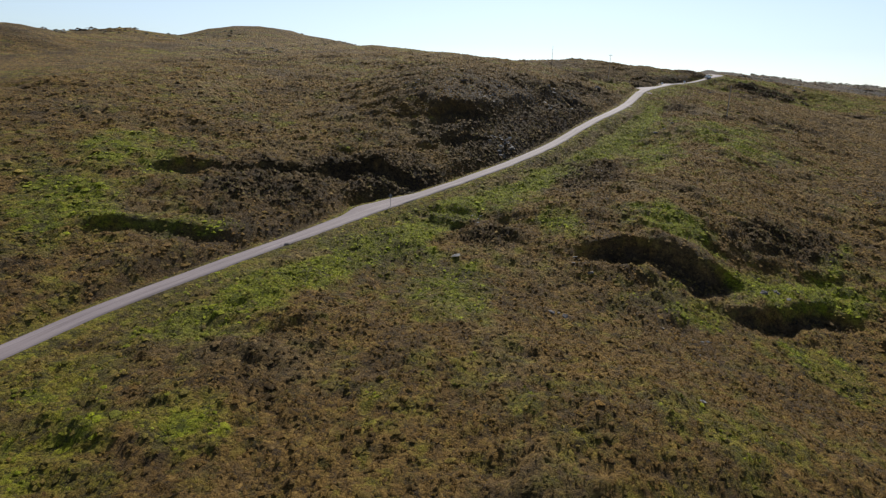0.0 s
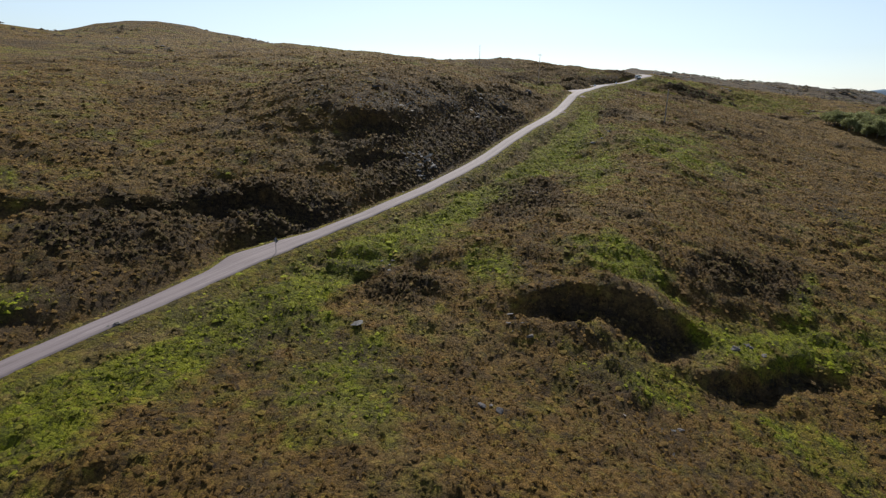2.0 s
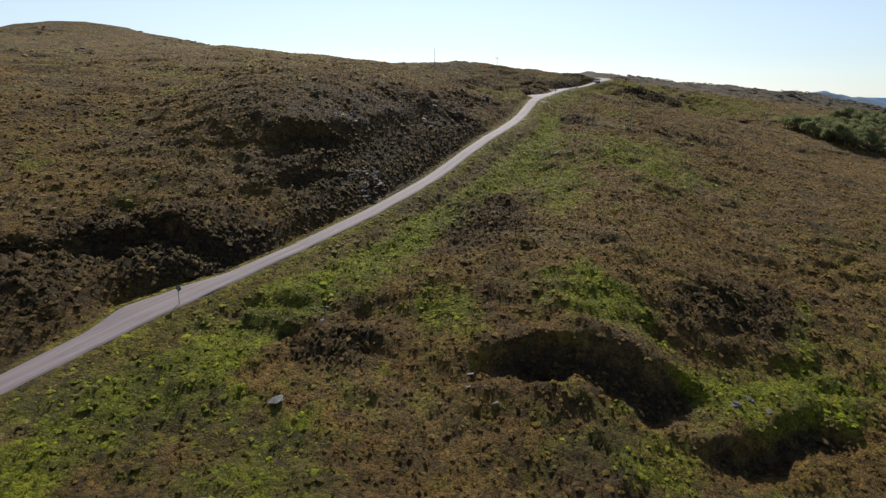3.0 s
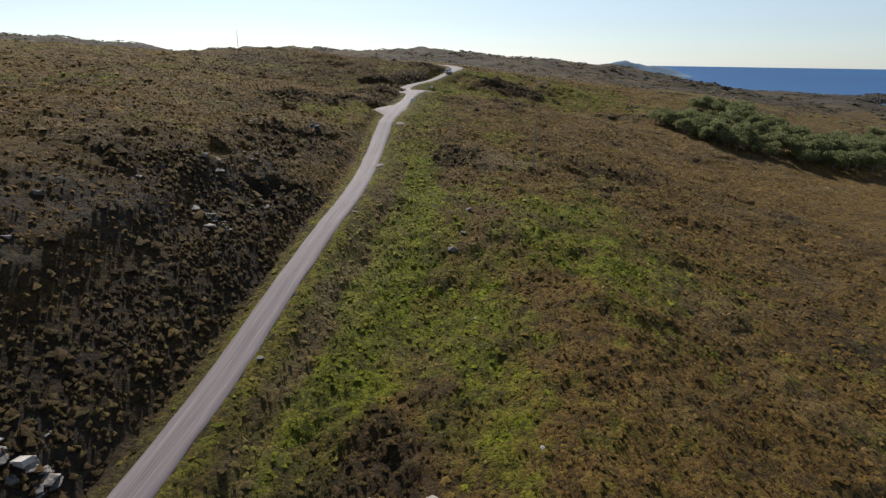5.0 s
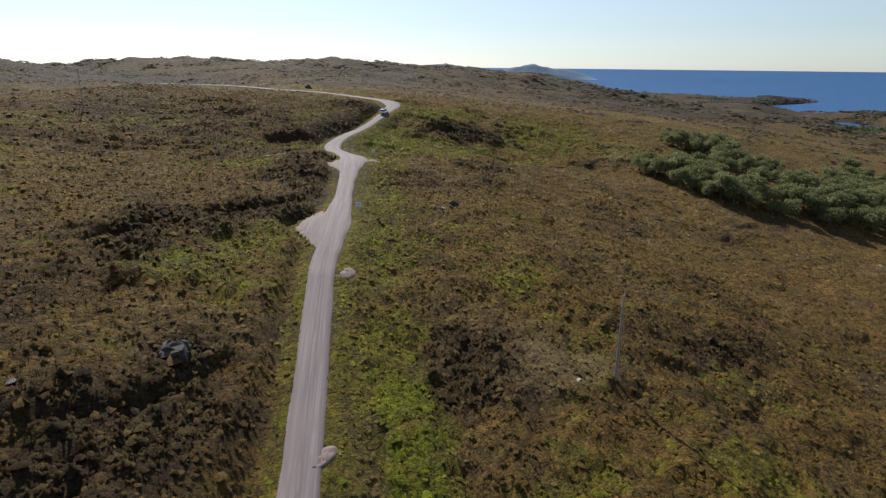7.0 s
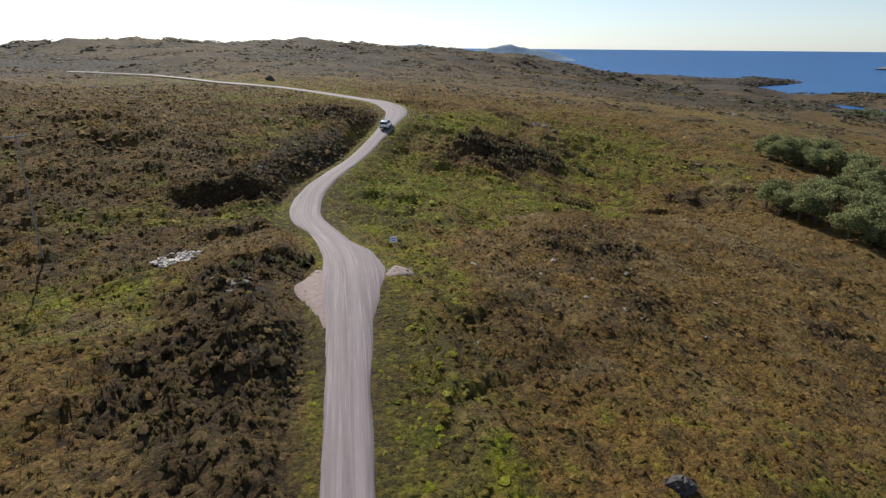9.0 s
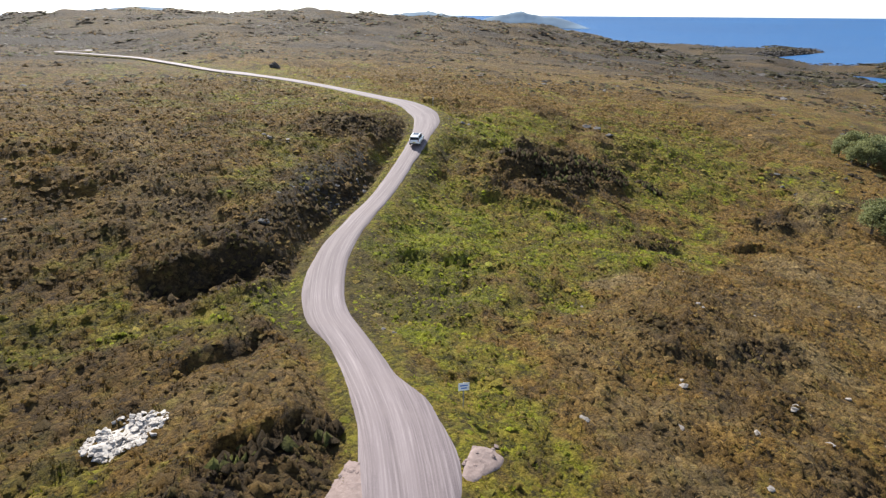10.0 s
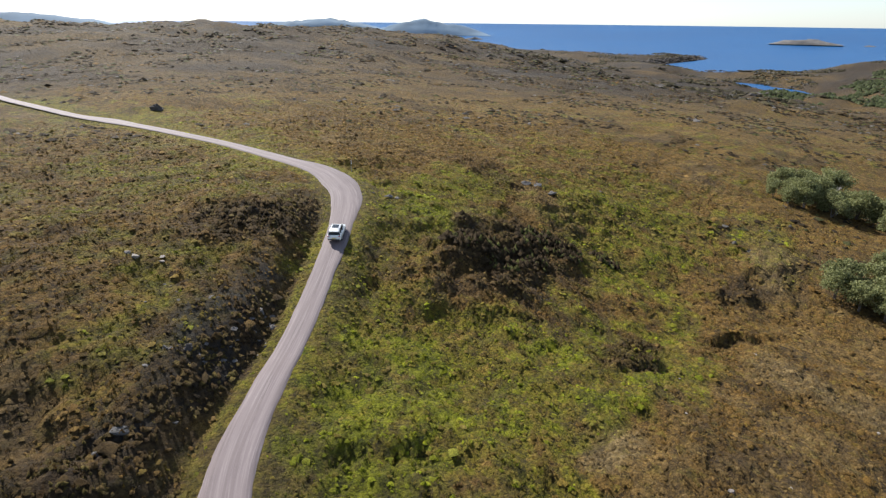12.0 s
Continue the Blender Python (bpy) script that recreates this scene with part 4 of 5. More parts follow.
def build_grass():
    rng = np.random.default_rng(8)
    x, y, z, gap, (g, d, s) = scatter(rng, 430000, 0.95)
    keep = rng.uniform(0, 1, len(x)) < 0.8 + 0.2 * g
    x, y, z, gap, g, d, s = x[keep], y[keep], z[keep], gap[keep], g[keep], d[keep], s[keep]
    colors, dark = moor_colors(rng, x, y, g, d, s)
    n = len(x)
    size = rng.uniform(0.12, 0.30, n)
    tall = rng.uniform(0.08, 0.25, n) * (1 + 0.5 * dark) * np.where(gap < 2.2, 0.5, 1.0)
    verts, tint = blades(x, y, z, size, tall, np.full(n, 1.1), colors, 5, rng)
    ob = sheet("moor_grass", verts, np.arange(len(verts)).reshape(-1, 3), TUFT, False, 3)
    paint(ob, "tint", tint)
    tagged(ob, "tufts of moor grass, bracken and dry stalks", "grass", kind="stuff")


def build_far_scrub():
    """Broad dark cushions of old heather and rock-strewn humps on the far moor."""
    rng = np.random.default_rng(9)
    x, y = rng.uniform(-450, 900, 90000), rng.uniform(230, 1250, 90000)
    clump = ripple(x, y * 1.7, 70, 81) + 0.6 * ripple(x, y * 1.7, 24, 82)
    far = np.hypot(x - 95, y - 240)
    keep = (clump > 0.02) & (far > 120) & (thicket(x, y) < 0.3) & (inland(x, y) > 60)
    x, y = x[keep], y[keep]
    z, gap, side, scar, shore = land(x, y)
    keep = gap > 4
    x, y, z = x[keep], y[keep], z[keep]
    far = np.hypot(x - 95, y - 240)
    n = len(x)
    width = rng.uniform(0.5, 1.3, n) * np.interp(far, [120, 170, 900], [0.7, 1.0, 2.6])
    tall = width * rng.uniform(0.25, 0.55, n)
    pick = rng.uniform(0, 1, (n, 1))
    colors = np.where(pick < 0.62, np.array(HEATH_DARK), np.where(pick < 0.8, np.array((0.080, 0.082, 0.025)), np.where(pick < 0.94, np.array(HEATH) * 0.8, np.array((0.16, 0.15, 0.14)))))
    verts, faces, tint = mounds(x, y, z, width, tall, colors * rng.uniform(0.6, 1.1, (n, 1)), rng)
    ob = sheet("far_heather", verts, faces, TUFT, True, 3)
    paint(ob, "tint", tint)
    tagged(ob, "dark cushions of old heather on the far moor", "heather", kind="stuff")


def build_coast_rocks():
    """Crags and dark heather knolls down to the shore."""
    rng = np.random.default_rng(29)
    x, y = rng.uniform(650, 2350, 60000), rng.uniform(420, 2100, 60000)
    shore = inland(x, y)
    clump = ripple(x, y, 150, 83) + 0.6 * ripple(x, y, 50, 84)
    keep = ((clump > 0.22) & (shore > 30)) | ((shore > 2) & (shore < 34))
    x, y, shore = x[keep], y[keep], shore[keep]
    z = land(x, y)[0]
    dry = z > SEA_LEVEL + 0.3
    x, y, z, shore = x[dry], y[dry], z[dry], shore[dry]
    n = len(x)
    width = rng.uniform(2.0, 7.0, n)
    rocky = (shore < 34) | (rng.uniform(0, 1, n) < 0.2)
    colors = np.where(rocky[:, None], np.array((0.085, 0.078, 0.074)), np.array((0.060, 0.052, 0.026))) * rng.uniform(0.5, 1.6, (n, 1))
    verts, faces, tint = mounds(x, y, z, width, width * rng.uniform(0.2, 0.5, n), colors, rng)
    ob = sheet("coast_rocks", verts, faces, TUFT, False, 3)
    paint(ob, "tint", tint)
    tagged(ob, "dark crags and heathery knolls along the coast", "rocks", kind="stuff")


build_heather()
build_grass()
build_far_scrub()
build_coast_rocks()


# ---- trees ----
def birch_meshes(seed, spread, tall):
    """A low, many-stemmed birch: its trunk with limbs, and its crown of small leaves in clumps."""
    rnd = random.Random(seed)
    wood = bmesh.new()

    def limb(a, b, r0, r1):
        a, b = Vector(a), Vector(b)
        d = (b - a)
        side = d.orthogonal().normalized()
        other = d.cross(side).normalized()
        ring = [[], []]
        for k in range(5):
            t = k * 2 * math.pi / 5
            off = side * math.cos(t) + other * math.sin(t)
            ring[0].append(wood.verts.new(a + off * r0))
            ring[1].append(wood.verts.new(b + off * r1))
        for k in range(5):
            wood.faces.new((ring[0][k], ring[0][(k + 1) % 5], ring[1][(k + 1) % 5], ring[1][k]))

    tips = []
    for s in range(rnd.randint(2, 3)):
        fork = Vector((rnd.uniform(-0.5, 0.5), rnd.uniform(-0.5, 0.5), tall * rnd.uniform(0.28, 0.4)))
        limb((rnd.uniform(-0.12, 0.12), rnd.uniform(-0.12, 0.12), -0.4), fork, 0.13, 0.09)
        for b in range(4):
            a = rnd.uniform(0, 2 * math.pi)
            out = spread * rnd.uniform(0.15, 0.68)
            tip = Vector((fork.x + math.cos(a) * out, fork.y + math.sin(a) * out, tall * (0.92 - 0.6 * (out / spread) ** 2) * rnd.uniform(0.88, 1.02)))
            limb(fork, tip, 0.08, 0.025)
            tips.append(tip)
    wood_mesh = bpy.data.meshes.new("trunk")
    wood.to_mesh(wood_mesh)
    wood.free()
    wood_mesh.materials.append(BARK)

    rng = np.random.default_rng(seed)
    heads = np.array([t[:] for t in tips] + [(rnd.uniform(-0.5, 0.5) * spread, rnd.uniform(-0.5, 0.5) * spread, tall * rnd.uniform(0.3, 0.75)) for _ in range(8)])
    n = 3200
    own = rng.integers(0, len(heads), n)
    way = rng.normal(0, 1, (n, 3))
    way /= np.linalg.norm(way, axis=1)[:, None]
    radius = spread * rng.uniform(0.26, 0.40, len(heads))[own]
    at = heads[own] + way * (radius * rng.uniform(0.55, 1.05, n))[:, None] * (1, 1, 0.75)
    at[:, 2] = np.maximum(at[:, 2], 0.35)
    a, b = rng.normal(0, 1, (n, 3)) + way * 0.2, rng.normal(0, 1, (n, 3))
    a /= np.linalg.norm(a, axis=1)[:, None]
    b -= (a * b).sum(1)[:, None] * a
    b /= np.linalg.norm(b, axis=1)[:, None]
    size = rng.uniform(0.13, 0.30, n)[:, None] * spread / 3.2
    verts = np.stack([at - a * size * 0.7, at + a * size * 0.5 - b * size * 0.5, at + a * size * 0.5 + b * size * 0.5], 1).reshape(-1, 3)
    ob = sheet("crown", verts, np.arange(3 * n).reshape(-1, 3), LEAF, False, 3)
    light = rng.uniform(0, 1, n)[:, None]
    col = np.array((0.105, 0.122, 0.046)) * (1 - light) + np.array((0.350, 0.370, 0.175)) * light
    col *= rng.uniform(0.85, 1.15, len(heads))[own][:, None]
    paint(ob, "tint", np.repeat(np.concatenate([col, np.ones((n, 1))], 1), 3, 0))
    mesh = ob.data
    bpy.data.objects.remove(ob)
    return wood_mesh, mesh


BIRCHES = [birch_meshes(11 + k, s, t) for k, (s, t) in enumerate(((3.6, 5.2), (3.1, 4.5), (4.2, 6.0), (2.5, 3.2), (3.4, 4.8)))]


def birch(x, y, size, which, turn):
    tree = new("birch_tree")
    tree.matrix_world = pose(x, y, height_at(x, y), 0, 0, turn) @ Matrix.Diagonal((size, size, size, 1))
    for name, mesh in zip(("trunk", "crown"), BIRCHES[which]):
        new(name, mesh).parent = tree
    label = "tall spreading birch with grey-green leaves in the wood" if which == 2 else "low birch with dense grey-green leaves in the wood"
    if which == 3:
        label = "bushy young birch at the edge of the wood"
    return tagged(tree, label, "tree", group="trees of the birch wood")


# the wood lies in a hollow: stretches of it as east, north, two radii, turn and number of trees
WOODS = [(207.5, 241.4, 13.36, 24.9, -35, 26), (233.3, 228, 26.7, 12.47, -25, 30), (267.2, 233.3, 24.9, 16.03, -20, 28), (307.3, 244.9, 26.7, 14.25, 10, 24), (258.3, 267.2, 23.2, 12.47, 30, 20), (267.2, 301, 10.69, 6.23, 20, 9),
         (286.8, 301, 12.47, 4.45, -15, 8), (269.9, 286.8, 10.69, 5.34, -25, 9), (210.2, 274.3, 8.02, 7.12, 0, 9), (227.1, 267.2, 12.47, 8.02, 10, 12), (347.3, 258.3, 19.6, 12.47, 0, 14)]


def build_wood():
    rnd = random.Random(5)
    placed = []
    for cx, cy, a, b, turn, count in WOODS:
        made = tries = 0
        while made < count and tries < 900:
            tries += 1
            r, t = math.sqrt(rnd.random()), rnd.uniform(0, 2 * math.pi)
            u, v = r * a * math.cos(t), r * b * math.sin(t)
            c, s = math.cos(radians(turn)), math.sin(radians(turn))
            x, y = cx + u * c - v * s, cy + u * s + v * c
            if x < np.interp(y, (200, 216, 232, 251, 279, 300), (264, 241, 220, 207, 211, 225)) or any((x - p) ** 2 + (y - q) ** 2 < 12 for p, q in placed):
                continue
            placed.append((x, y))
            birch(x, y, rnd.uniform(0.85, 1.4), rnd.choice((0, 0, 1, 2, 3, 4)), rnd.uniform(0, 360))
            made += 1


build_wood()


def build_dead_birch(x, y):
    """A bare, bleached birch with forked limbs."""
    rnd = random.Random(77)
    bm = bmesh.new()

    def grow(a, way, length, r, depth):
        b = a + way * length
        u = way.orthogonal().normalized()
        w = way.cross(u).normalized()
        rings = [[bm.verts.new(p + (u * math.cos(t) + w * math.sin(t)) * q) for t in (0, 1.26, 2.51, 3.77, 5.03)] for p, q in ((a, r), (b, r * 0.6))]
        for k in range(5):
            bm.faces.new((rings[0][k], rings[0][(k + 1) % 5], rings[1][(k + 1) % 5], rings[1][k]))
        bm.faces.new(rings[1])
        if depth:
            for _ in range(3):
                turn = Vector((rnd.uniform(-1, 1), rnd.uniform(-1, 1), rnd.uniform(-0.2, 0.8)))
                grow(b, (way + turn * 0.9).normalized(), length * rnd.uniform(0.55, 0.85), r * 0.6, depth - 1)
    grow(Vector((0, 0, -0.3)), Vector((0.15, 0.1, 1)).normalized(), 1.9, 0.16, 4)
    ob = part("dead_birch", bm, BLEACHED)
    ob.matrix_world = pose(x, y, height_at(x, y), 0, 0, 20)
    tagged(ob, "dead birch with bare bleached limbs at the wood's edge", "tree")


DEAD = (275.2, 293)
build_dead_birch(*DEAD)


def build_far_wood():
    """Low scrub wood on the hill behind the lagoon, too far off to tell its trees apart."""
    rng = np.random.default_rng(19)
    x, y = rng.uniform(960, 1900, 16000), rng.uniform(300, 620, 16000)
    keep = (ripple(x, y, 120, 91) + 0.5 * ripple(x, y, 40, 92) > -0.25) & (y < 560 - 0.06 * (x - 960) + 40 * ripple(x, y, 150, 93)) & (inland(x, y) > 40)
    x, y = x[keep], y[keep]
    z = land(x, y)[0]
    n = len(x)
    width = rng.uniform(2.2, 5.0, n)
    colors = np.array((0.060, 0.075, 0.030)) * rng.uniform(0.7, 1.6, (n, 1))
    verts, faces, tint = mounds(x, y, z, width, width * rng.uniform(0.7, 1.1, n), colors, rng)
    ob = sheet("scrub_wood", verts, faces, LEAF, True, 3)
    paint(ob, "tint", tint)
    tagged(ob, "dark green scrub wood on the hill behind the lagoon", "wood", kind="stuff")


build_far_wood()


# ---- stones ----
def stone_mesh(seed, flat=0.6, long=1.3, points=15, rough=0.11):
    """A broken angular block: the hull of a few uneven corners, its edges worn."""
    rnd = random.Random(seed)
    bm = bmesh.new()
    for k in range(points):
        way = Vector((rnd.gauss(0, 1), rnd.gauss(0, 1), rnd.gauss(0, 1))).normalized()
        boxy = way / max(abs(way.x), abs(way.y), abs(way.z))
        at = (way * 0.5 + boxy * 0.5) * rnd.uniform(0.38, 0.55)
        bm.verts.new((at.x * long, at.y, at.z * flat + 0.15 * at.x))
    bmesh.ops.convex_hull(bm, input=bm.verts[:])
    bmesh.ops.delete(bm, geom=[v for v in bm.verts if not v.link_faces], context="VERTS")
    bmesh.ops.bevel(bm, geom=bm.edges[:], offset=0.025, segments=1, affect="EDGES")
    bmesh.ops.triangulate(bm, faces=bm.faces[:])
    bmesh.ops.subdivide_edges(bm, edges=[e for e in bm.edges if e.calc_length() > 0.12], cuts=1 if points < 20 else 2)
    for v in bm.verts:
        v.co += v.co.normalized() * (rough * noise.noise(v.co * 3.5 + Vector((seed * 3.1, 0, 0))) + rough * 0.32 * noise.noise(v.co * 9 + Vector((0, seed * 1.7, 0))))
    me = bpy.data.meshes.new("stone")
    bm.to_mesh(me)
    bm.free()
    return me


CRAG = stone_mesh(43, 1.1, 1.2, 26, 0.26)
CRAG.materials.append(CRAGGY)
STONES = [stone_mesh(k, f, l) for k, (f, l) in enumerate(((0.75, 1.2), (0.5, 1.5), (0.62, 1.1), (0.4, 1.7), (0.9, 1.05), (0.55, 1.3)))]
for me in STONES:
    me.materials.append(STONE)
PALE = [me.copy() for me in STONES]
for me in PALE:
    me.materials.clear()
    me.materials.append(QUARTZ)
TAN = [me.copy() for me in STONES]
for me in TAN:
    me.materials.clear()
    me.materials.append(WEATHERED)
PINK = [me.copy() for me in STONES]
for me in PINK:
    me.materials.clear()
    me.materials.append(GRAVEL)


def stone(x, y, size, which=0, turn=0.0, kind="gneiss", label="grey lichen-spotted boulder lying in the heather", group="", name="boulder", sink=0.17, lift=0.0):
    me = CRAG if which == "crag" else {"gneiss": STONES, "pale": PALE, "tan": TAN, "pink": PINK}[kind][which % 6]
    ob = new(name, me)
    tip = 14 * math.sin(turn * 3.1 + x)
    ob.matrix_world = pose(x, y, height_at(x, y) + size * (0.22 - sink) + lift, tip, tip * 0.6, turn) @ Matrix.Diagonal((size, size, size * (0.8 + 0.3 * math.sin(x * 7 + y)), 1))
    return tagged(ob, label, "boulder" if name == "boulder" else "stone", group)


# single boulders that stand out: east, north, size
BOULDERS = [(113, 309.2, 1.2), (2.49, 82.3, 1.7), (16.21, 69.9, 1.2), (14.61, 70.5, 0.8), (48.7, 83.2, 1.6), (26.9, 53.2, 1.2), (101.5, 232.6, 2.2), (55.8, 157.3, 1.5),
            (63.7, 167.4, 1.5), (59.5, 161, 1.2), (191.8, 325.3, 1.8), (155.1, 423, 4.2), (377.6, 373.2, 3.6), (50.3, 200.4, 2.7), (14.34, 157.3, 1.9), (4.9, 150.9, 2.2), (79.7, 140.5, 0.9), (190.2, 330.4, 2.6), (191.7, 328.6, 2.2), (191.8, 325.1, 2.4), (206.6, 322.8, 1.5), (379.4, 374.1, 4.5)]
for k, (x, y, s) in enumerate(BOULDERS):
    round_one = k in (0, 6, 11, 13)
    stone(x, y, s * (0.95 if k == 13 else 0.62 if round_one else 0.7), "crag" if round_one else k, k * 47.0, "gneiss", "large craggy grey boulder standing in the heather" if round_one else "grey lichen-spotted boulder lying in the heather",
          group="boulders on the moor")

PALE_STONES = [(64.7, 129.9, 0.7), (47.6, 125.8, 0.7), (52.2, 144.5, 0.9), (82.9, 186.1, 0.9), (97.8, 230.7, 2.6), (97.0, 231.9, 0.9), (175.6, 280, 1.1), (46.7, 167.7, 0.8), (114.7, 324.4, 1.6),
               (116.7, 322.9, 1.0), (197.7, 426.1, 1.9), (201.3, 425.7, 1.4), (130.7, 257, 0.8), (125, 263.7, 0.7), (149.1, 278.7, 0.7), (6.86, 97.6, 0.8), (8.37, 94.8, 0.6), (15.59, 70.9, 0.7),
               (137.7, 269.5, 0.6), (202.8, 289.1, 0.8), (205.7, 286.8, 0.6), (109.5, 245.5, 0.7), (101.4, 250, 0.7), (158.5, 283.2, 0.6), (29.4, 71.2, 0.6),
               (124.1, 263, 1.1), (118.5, 259.7, 1.0), (112.1, 263.2, 0.9), (129.8, 256.7, 1.1), (130.8, 256, 0.8), (138.1, 255.6, 1.0), (123.3, 256.5, 0.8), (127.9, 253.3, 1.2), (118.2, 253.1, 0.9), (119, 253.6, 0.7),
               (120.2, 249.9, 1.1), (120.4, 248.2, 0.9), (120.9, 247.7, 0.6), (132.7, 251.1, 0.9), (135.4, 248.9, 1.1), (150.7, 255.8, 0.9), (166.9, 264.5, 0.9), (139.4, 271, 0.8), (146.4, 268, 0.9), (142.9, 250.7, 0.8), (111.3, 252.6, 0.6),
               (108, 249.5, 0.6), (125.5, 244.5, 0.9), (129.3, 278.1, 0.6), (90.3, 327.3, 1.3), (82.7, 308.3, 1.2), (82.6, 326.5, 0.9), (93.9, 318.8, 0.6), (114.3, 325.4, 1.0), (117, 323.5, 1.1)]
for k, (x, y, s) in enumerate(PALE_STONES):
    stone(x, y, s * 0.55, k, k * 71.0, "pale" if k < 6 else "tan", "pale weathered stone lying in the heather", group="pale stones on the moor", name="pale_stone")

# outcrops: clusters of broken rock on the slope west of the road and on the knolls: middle, spread and number
OUTCROPS = [(13.89, 130.9, 2.67, 10), (28.9, 172.5, 1.96, 8), (28.7, 162, 2.32, 9), (10.24, 146.1, 2.85, 8), (61.5, 170.1, 3.56, 10), (21.4, 84.6, 2.23, 9), (50.8, 84.6, 1.78, 7), (14.25, 133.1, 2.67, 12), (13.09, 129.8, 2.14, 9), (10.06, 148.3, 3.56, 12), (29.7, 171.9, 2.32, 12), (36.5, 169.2, 1.96, 9), (28.7, 161.5, 2.14, 9), (38.3, 196.2, 2.14, 9), (34.9, 125, 3.03, 12),
            (192.4, 330.9, 1.96, 8), (21.4, 165.7, 2.14, 7), (1.96, 143.4, 2.67, 7), (118.5, 309.4, 3.03, 14), (122.5, 312.2, 2.14, 10), (-16.03, 106, 3.56, 9), (12.47, 132.7, 4.45, 8), (-6.68, 144.3, 3.56, 8), (88.1, 265.3, 1.5, 9), (87.5, 263.3, 1.0, 6), (104, 302.6, 3, 8), (113, 308.3, 3, 10),
            (40, 185, 3, 9), (36, 178.5, 2.5, 7), (115.8, 318, 3.56, 8), (5.34, 96.2, 3.12, 9), (32.1, 69.5, 4.45, 8)]
rock_rnd = random.Random(21)
for cx, cy, spread, count in OUTCROPS:
    for _ in range(int(count * 1.04)):
        x, y = rock_rnd.gauss(cx, spread * 0.5), rock_rnd.gauss(cy, spread * 0.4)
        if from_road(np.array([x]), np.array([y]))[0][0] > 1.0:
            stone(x, y, rock_rnd.uniform(0.3, 0.95) * (1.25 if spread < 3 else 1) * (1.15 if cx < 45 and cy > 115 else 0.9), rock_rnd.randrange(6), rock_rnd.uniform(0, 360), "tan" if cx < 45 and cy > 115 and rock_rnd.random() < 0.5 else "gneiss", "broken grey rock of an outcrop in the heather",
                  "rocks of the outcrops", "outcrop_rock", 0.38)

# the fallen slab of pale rock beside the cutting
slab = bmesh.new()
bmesh.ops.create_cube(slab, size=1.0)
bmesh.ops.subdivide_edges(slab, edges=slab.edges[:], cuts=3, use_grid_fill=True)
for v in slab.verts:
    v.co = Vector((v.co.x * 3.9, v.co.y * 0.62, v.co.z * 0.34)) + Vector((0, noise.noise(v.co * 3) * 0.12, noise.noise(v.co * 4 + Vector((5, 0, 0))) * 0.08))
SLAB = (14.25, 133.2)
slab_ob = part("rock_slab", slab, QUARTZ)
slab_ob.matrix_world = pose(SLAB[0], SLAB[1], height_at(*SLAB) + 0.45, 6, -24, -62)
tagged(slab_ob, "long pale slab of fallen rock leaning on the slope", "rock")

# the heap of white quartz west of the road, with tufts of heather showing through
HEAP = (86.4, 277)
heap_rnd = random.Random(3)
for k in range(210):
    a, r = heap_rnd.uniform(0, 2 * math.pi), math.sqrt(heap_rnd.random())
    x, y = HEAP[0] + r * 2.5 * math.cos(a) + 0.35 * r * math.sin(a), HEAP[1] + r * 1.9 * math.sin(a)
    if (x - HEAP[0] - 0.3) ** 2 + (y - HEAP[1] + 0.1) ** 2 < 0.16 or (x - HEAP[0] + 0.2) ** 2 + (y - HEAP[1] - 1.0) ** 2 < 0.15:
        continue
    stone(x, y, heap_rnd.uniform(0.14, 0.42), heap_rnd.randrange(6), heap_rnd.uniform(0, 360), "pale", "broken white stone in a heap beside the road", "stones of the white heap", "white_stone",
          0.05, 0.15 * (1 - r))


# ---- gravel: the lay-by and the culvert heads ----
def gravel_patch(name, outline, label, dome=0.0, mat=GRAVEL):
    """A sheet of gravel with a worn, uneven edge, draped a hand above the ground."""
    pts = along([(x, y, 0, 0) for x, y in outline + outline[:1]], 0.35)[:-1, :2]
    mid = pts.mean(0)
    rings = [1.0, 0.86, 0.6, 0.3]
    places = []
    for k, f in enumerate(rings):
        q = mid + (pts - mid) * f
        z, gap, *_ = land(q[:, 0], q[:, 1])
        base = z - 0.06 if k == 0 else z + 0.07 + dome * (1 - f * f) + 0.03 * ripple(q[:, 0], q[:, 1], 1.3, 71)
        places.append(np.column_stack([q, base]))
    n = len(pts)
    centre = np.array([[mid[0], mid[1], places[-1][:, 2].mean() + dome * 0.1]])
    verts = np.vstack(places + [centre])
    bm = bmesh.new()
    vs = [bm.verts.new(v) for v in verts]
    for k in range(len(rings) - 1):
        for i in range(n):
            j = (i + 1) % n
            bm.faces.new((vs[k * n + i], vs[k * n + j], vs[(k + 1) * n + j], vs[(k + 1) * n + i]))
    last = (len(rings) - 1) * n
    for i in range(n):
        bm.faces.new((vs[last + i], vs[last + (i + 1) % n], vs[-1]))
    bmesh.ops.recalc_face_normals(bm, faces=bm.faces[:])
    for f in bm.faces:
        f.smooth = True
    return tagged(part(name, bm, mat), label, "gravel", kind="structure")


LAYBY_SOUTH = [(71.2, 227.8), (74.4, 231.4), (78.3, 234.0), (75.3, 226.8), (71.4, 220.2), (71.2, 223.7)]
LAYBY = [(91.6, 256.4), (92.1, 258.4), (92.3, 260.2), (92.5, 262), (92.3, 263), (92.5, 264.1), (93.1, 265.2), (94.1, 266.2), (95.4, 267.2), (96.8, 267.6), (97.6, 265.5), (96, 261.5), (94, 257.2)]
CULVERT_HEAD = [(100.8, 262.6), (101.9, 263.5), (103.1, 264.2), (104.2, 263.8), (104.5, 262.9), (103.5, 262.2), (102.2, 261.9), (101, 261.8)]
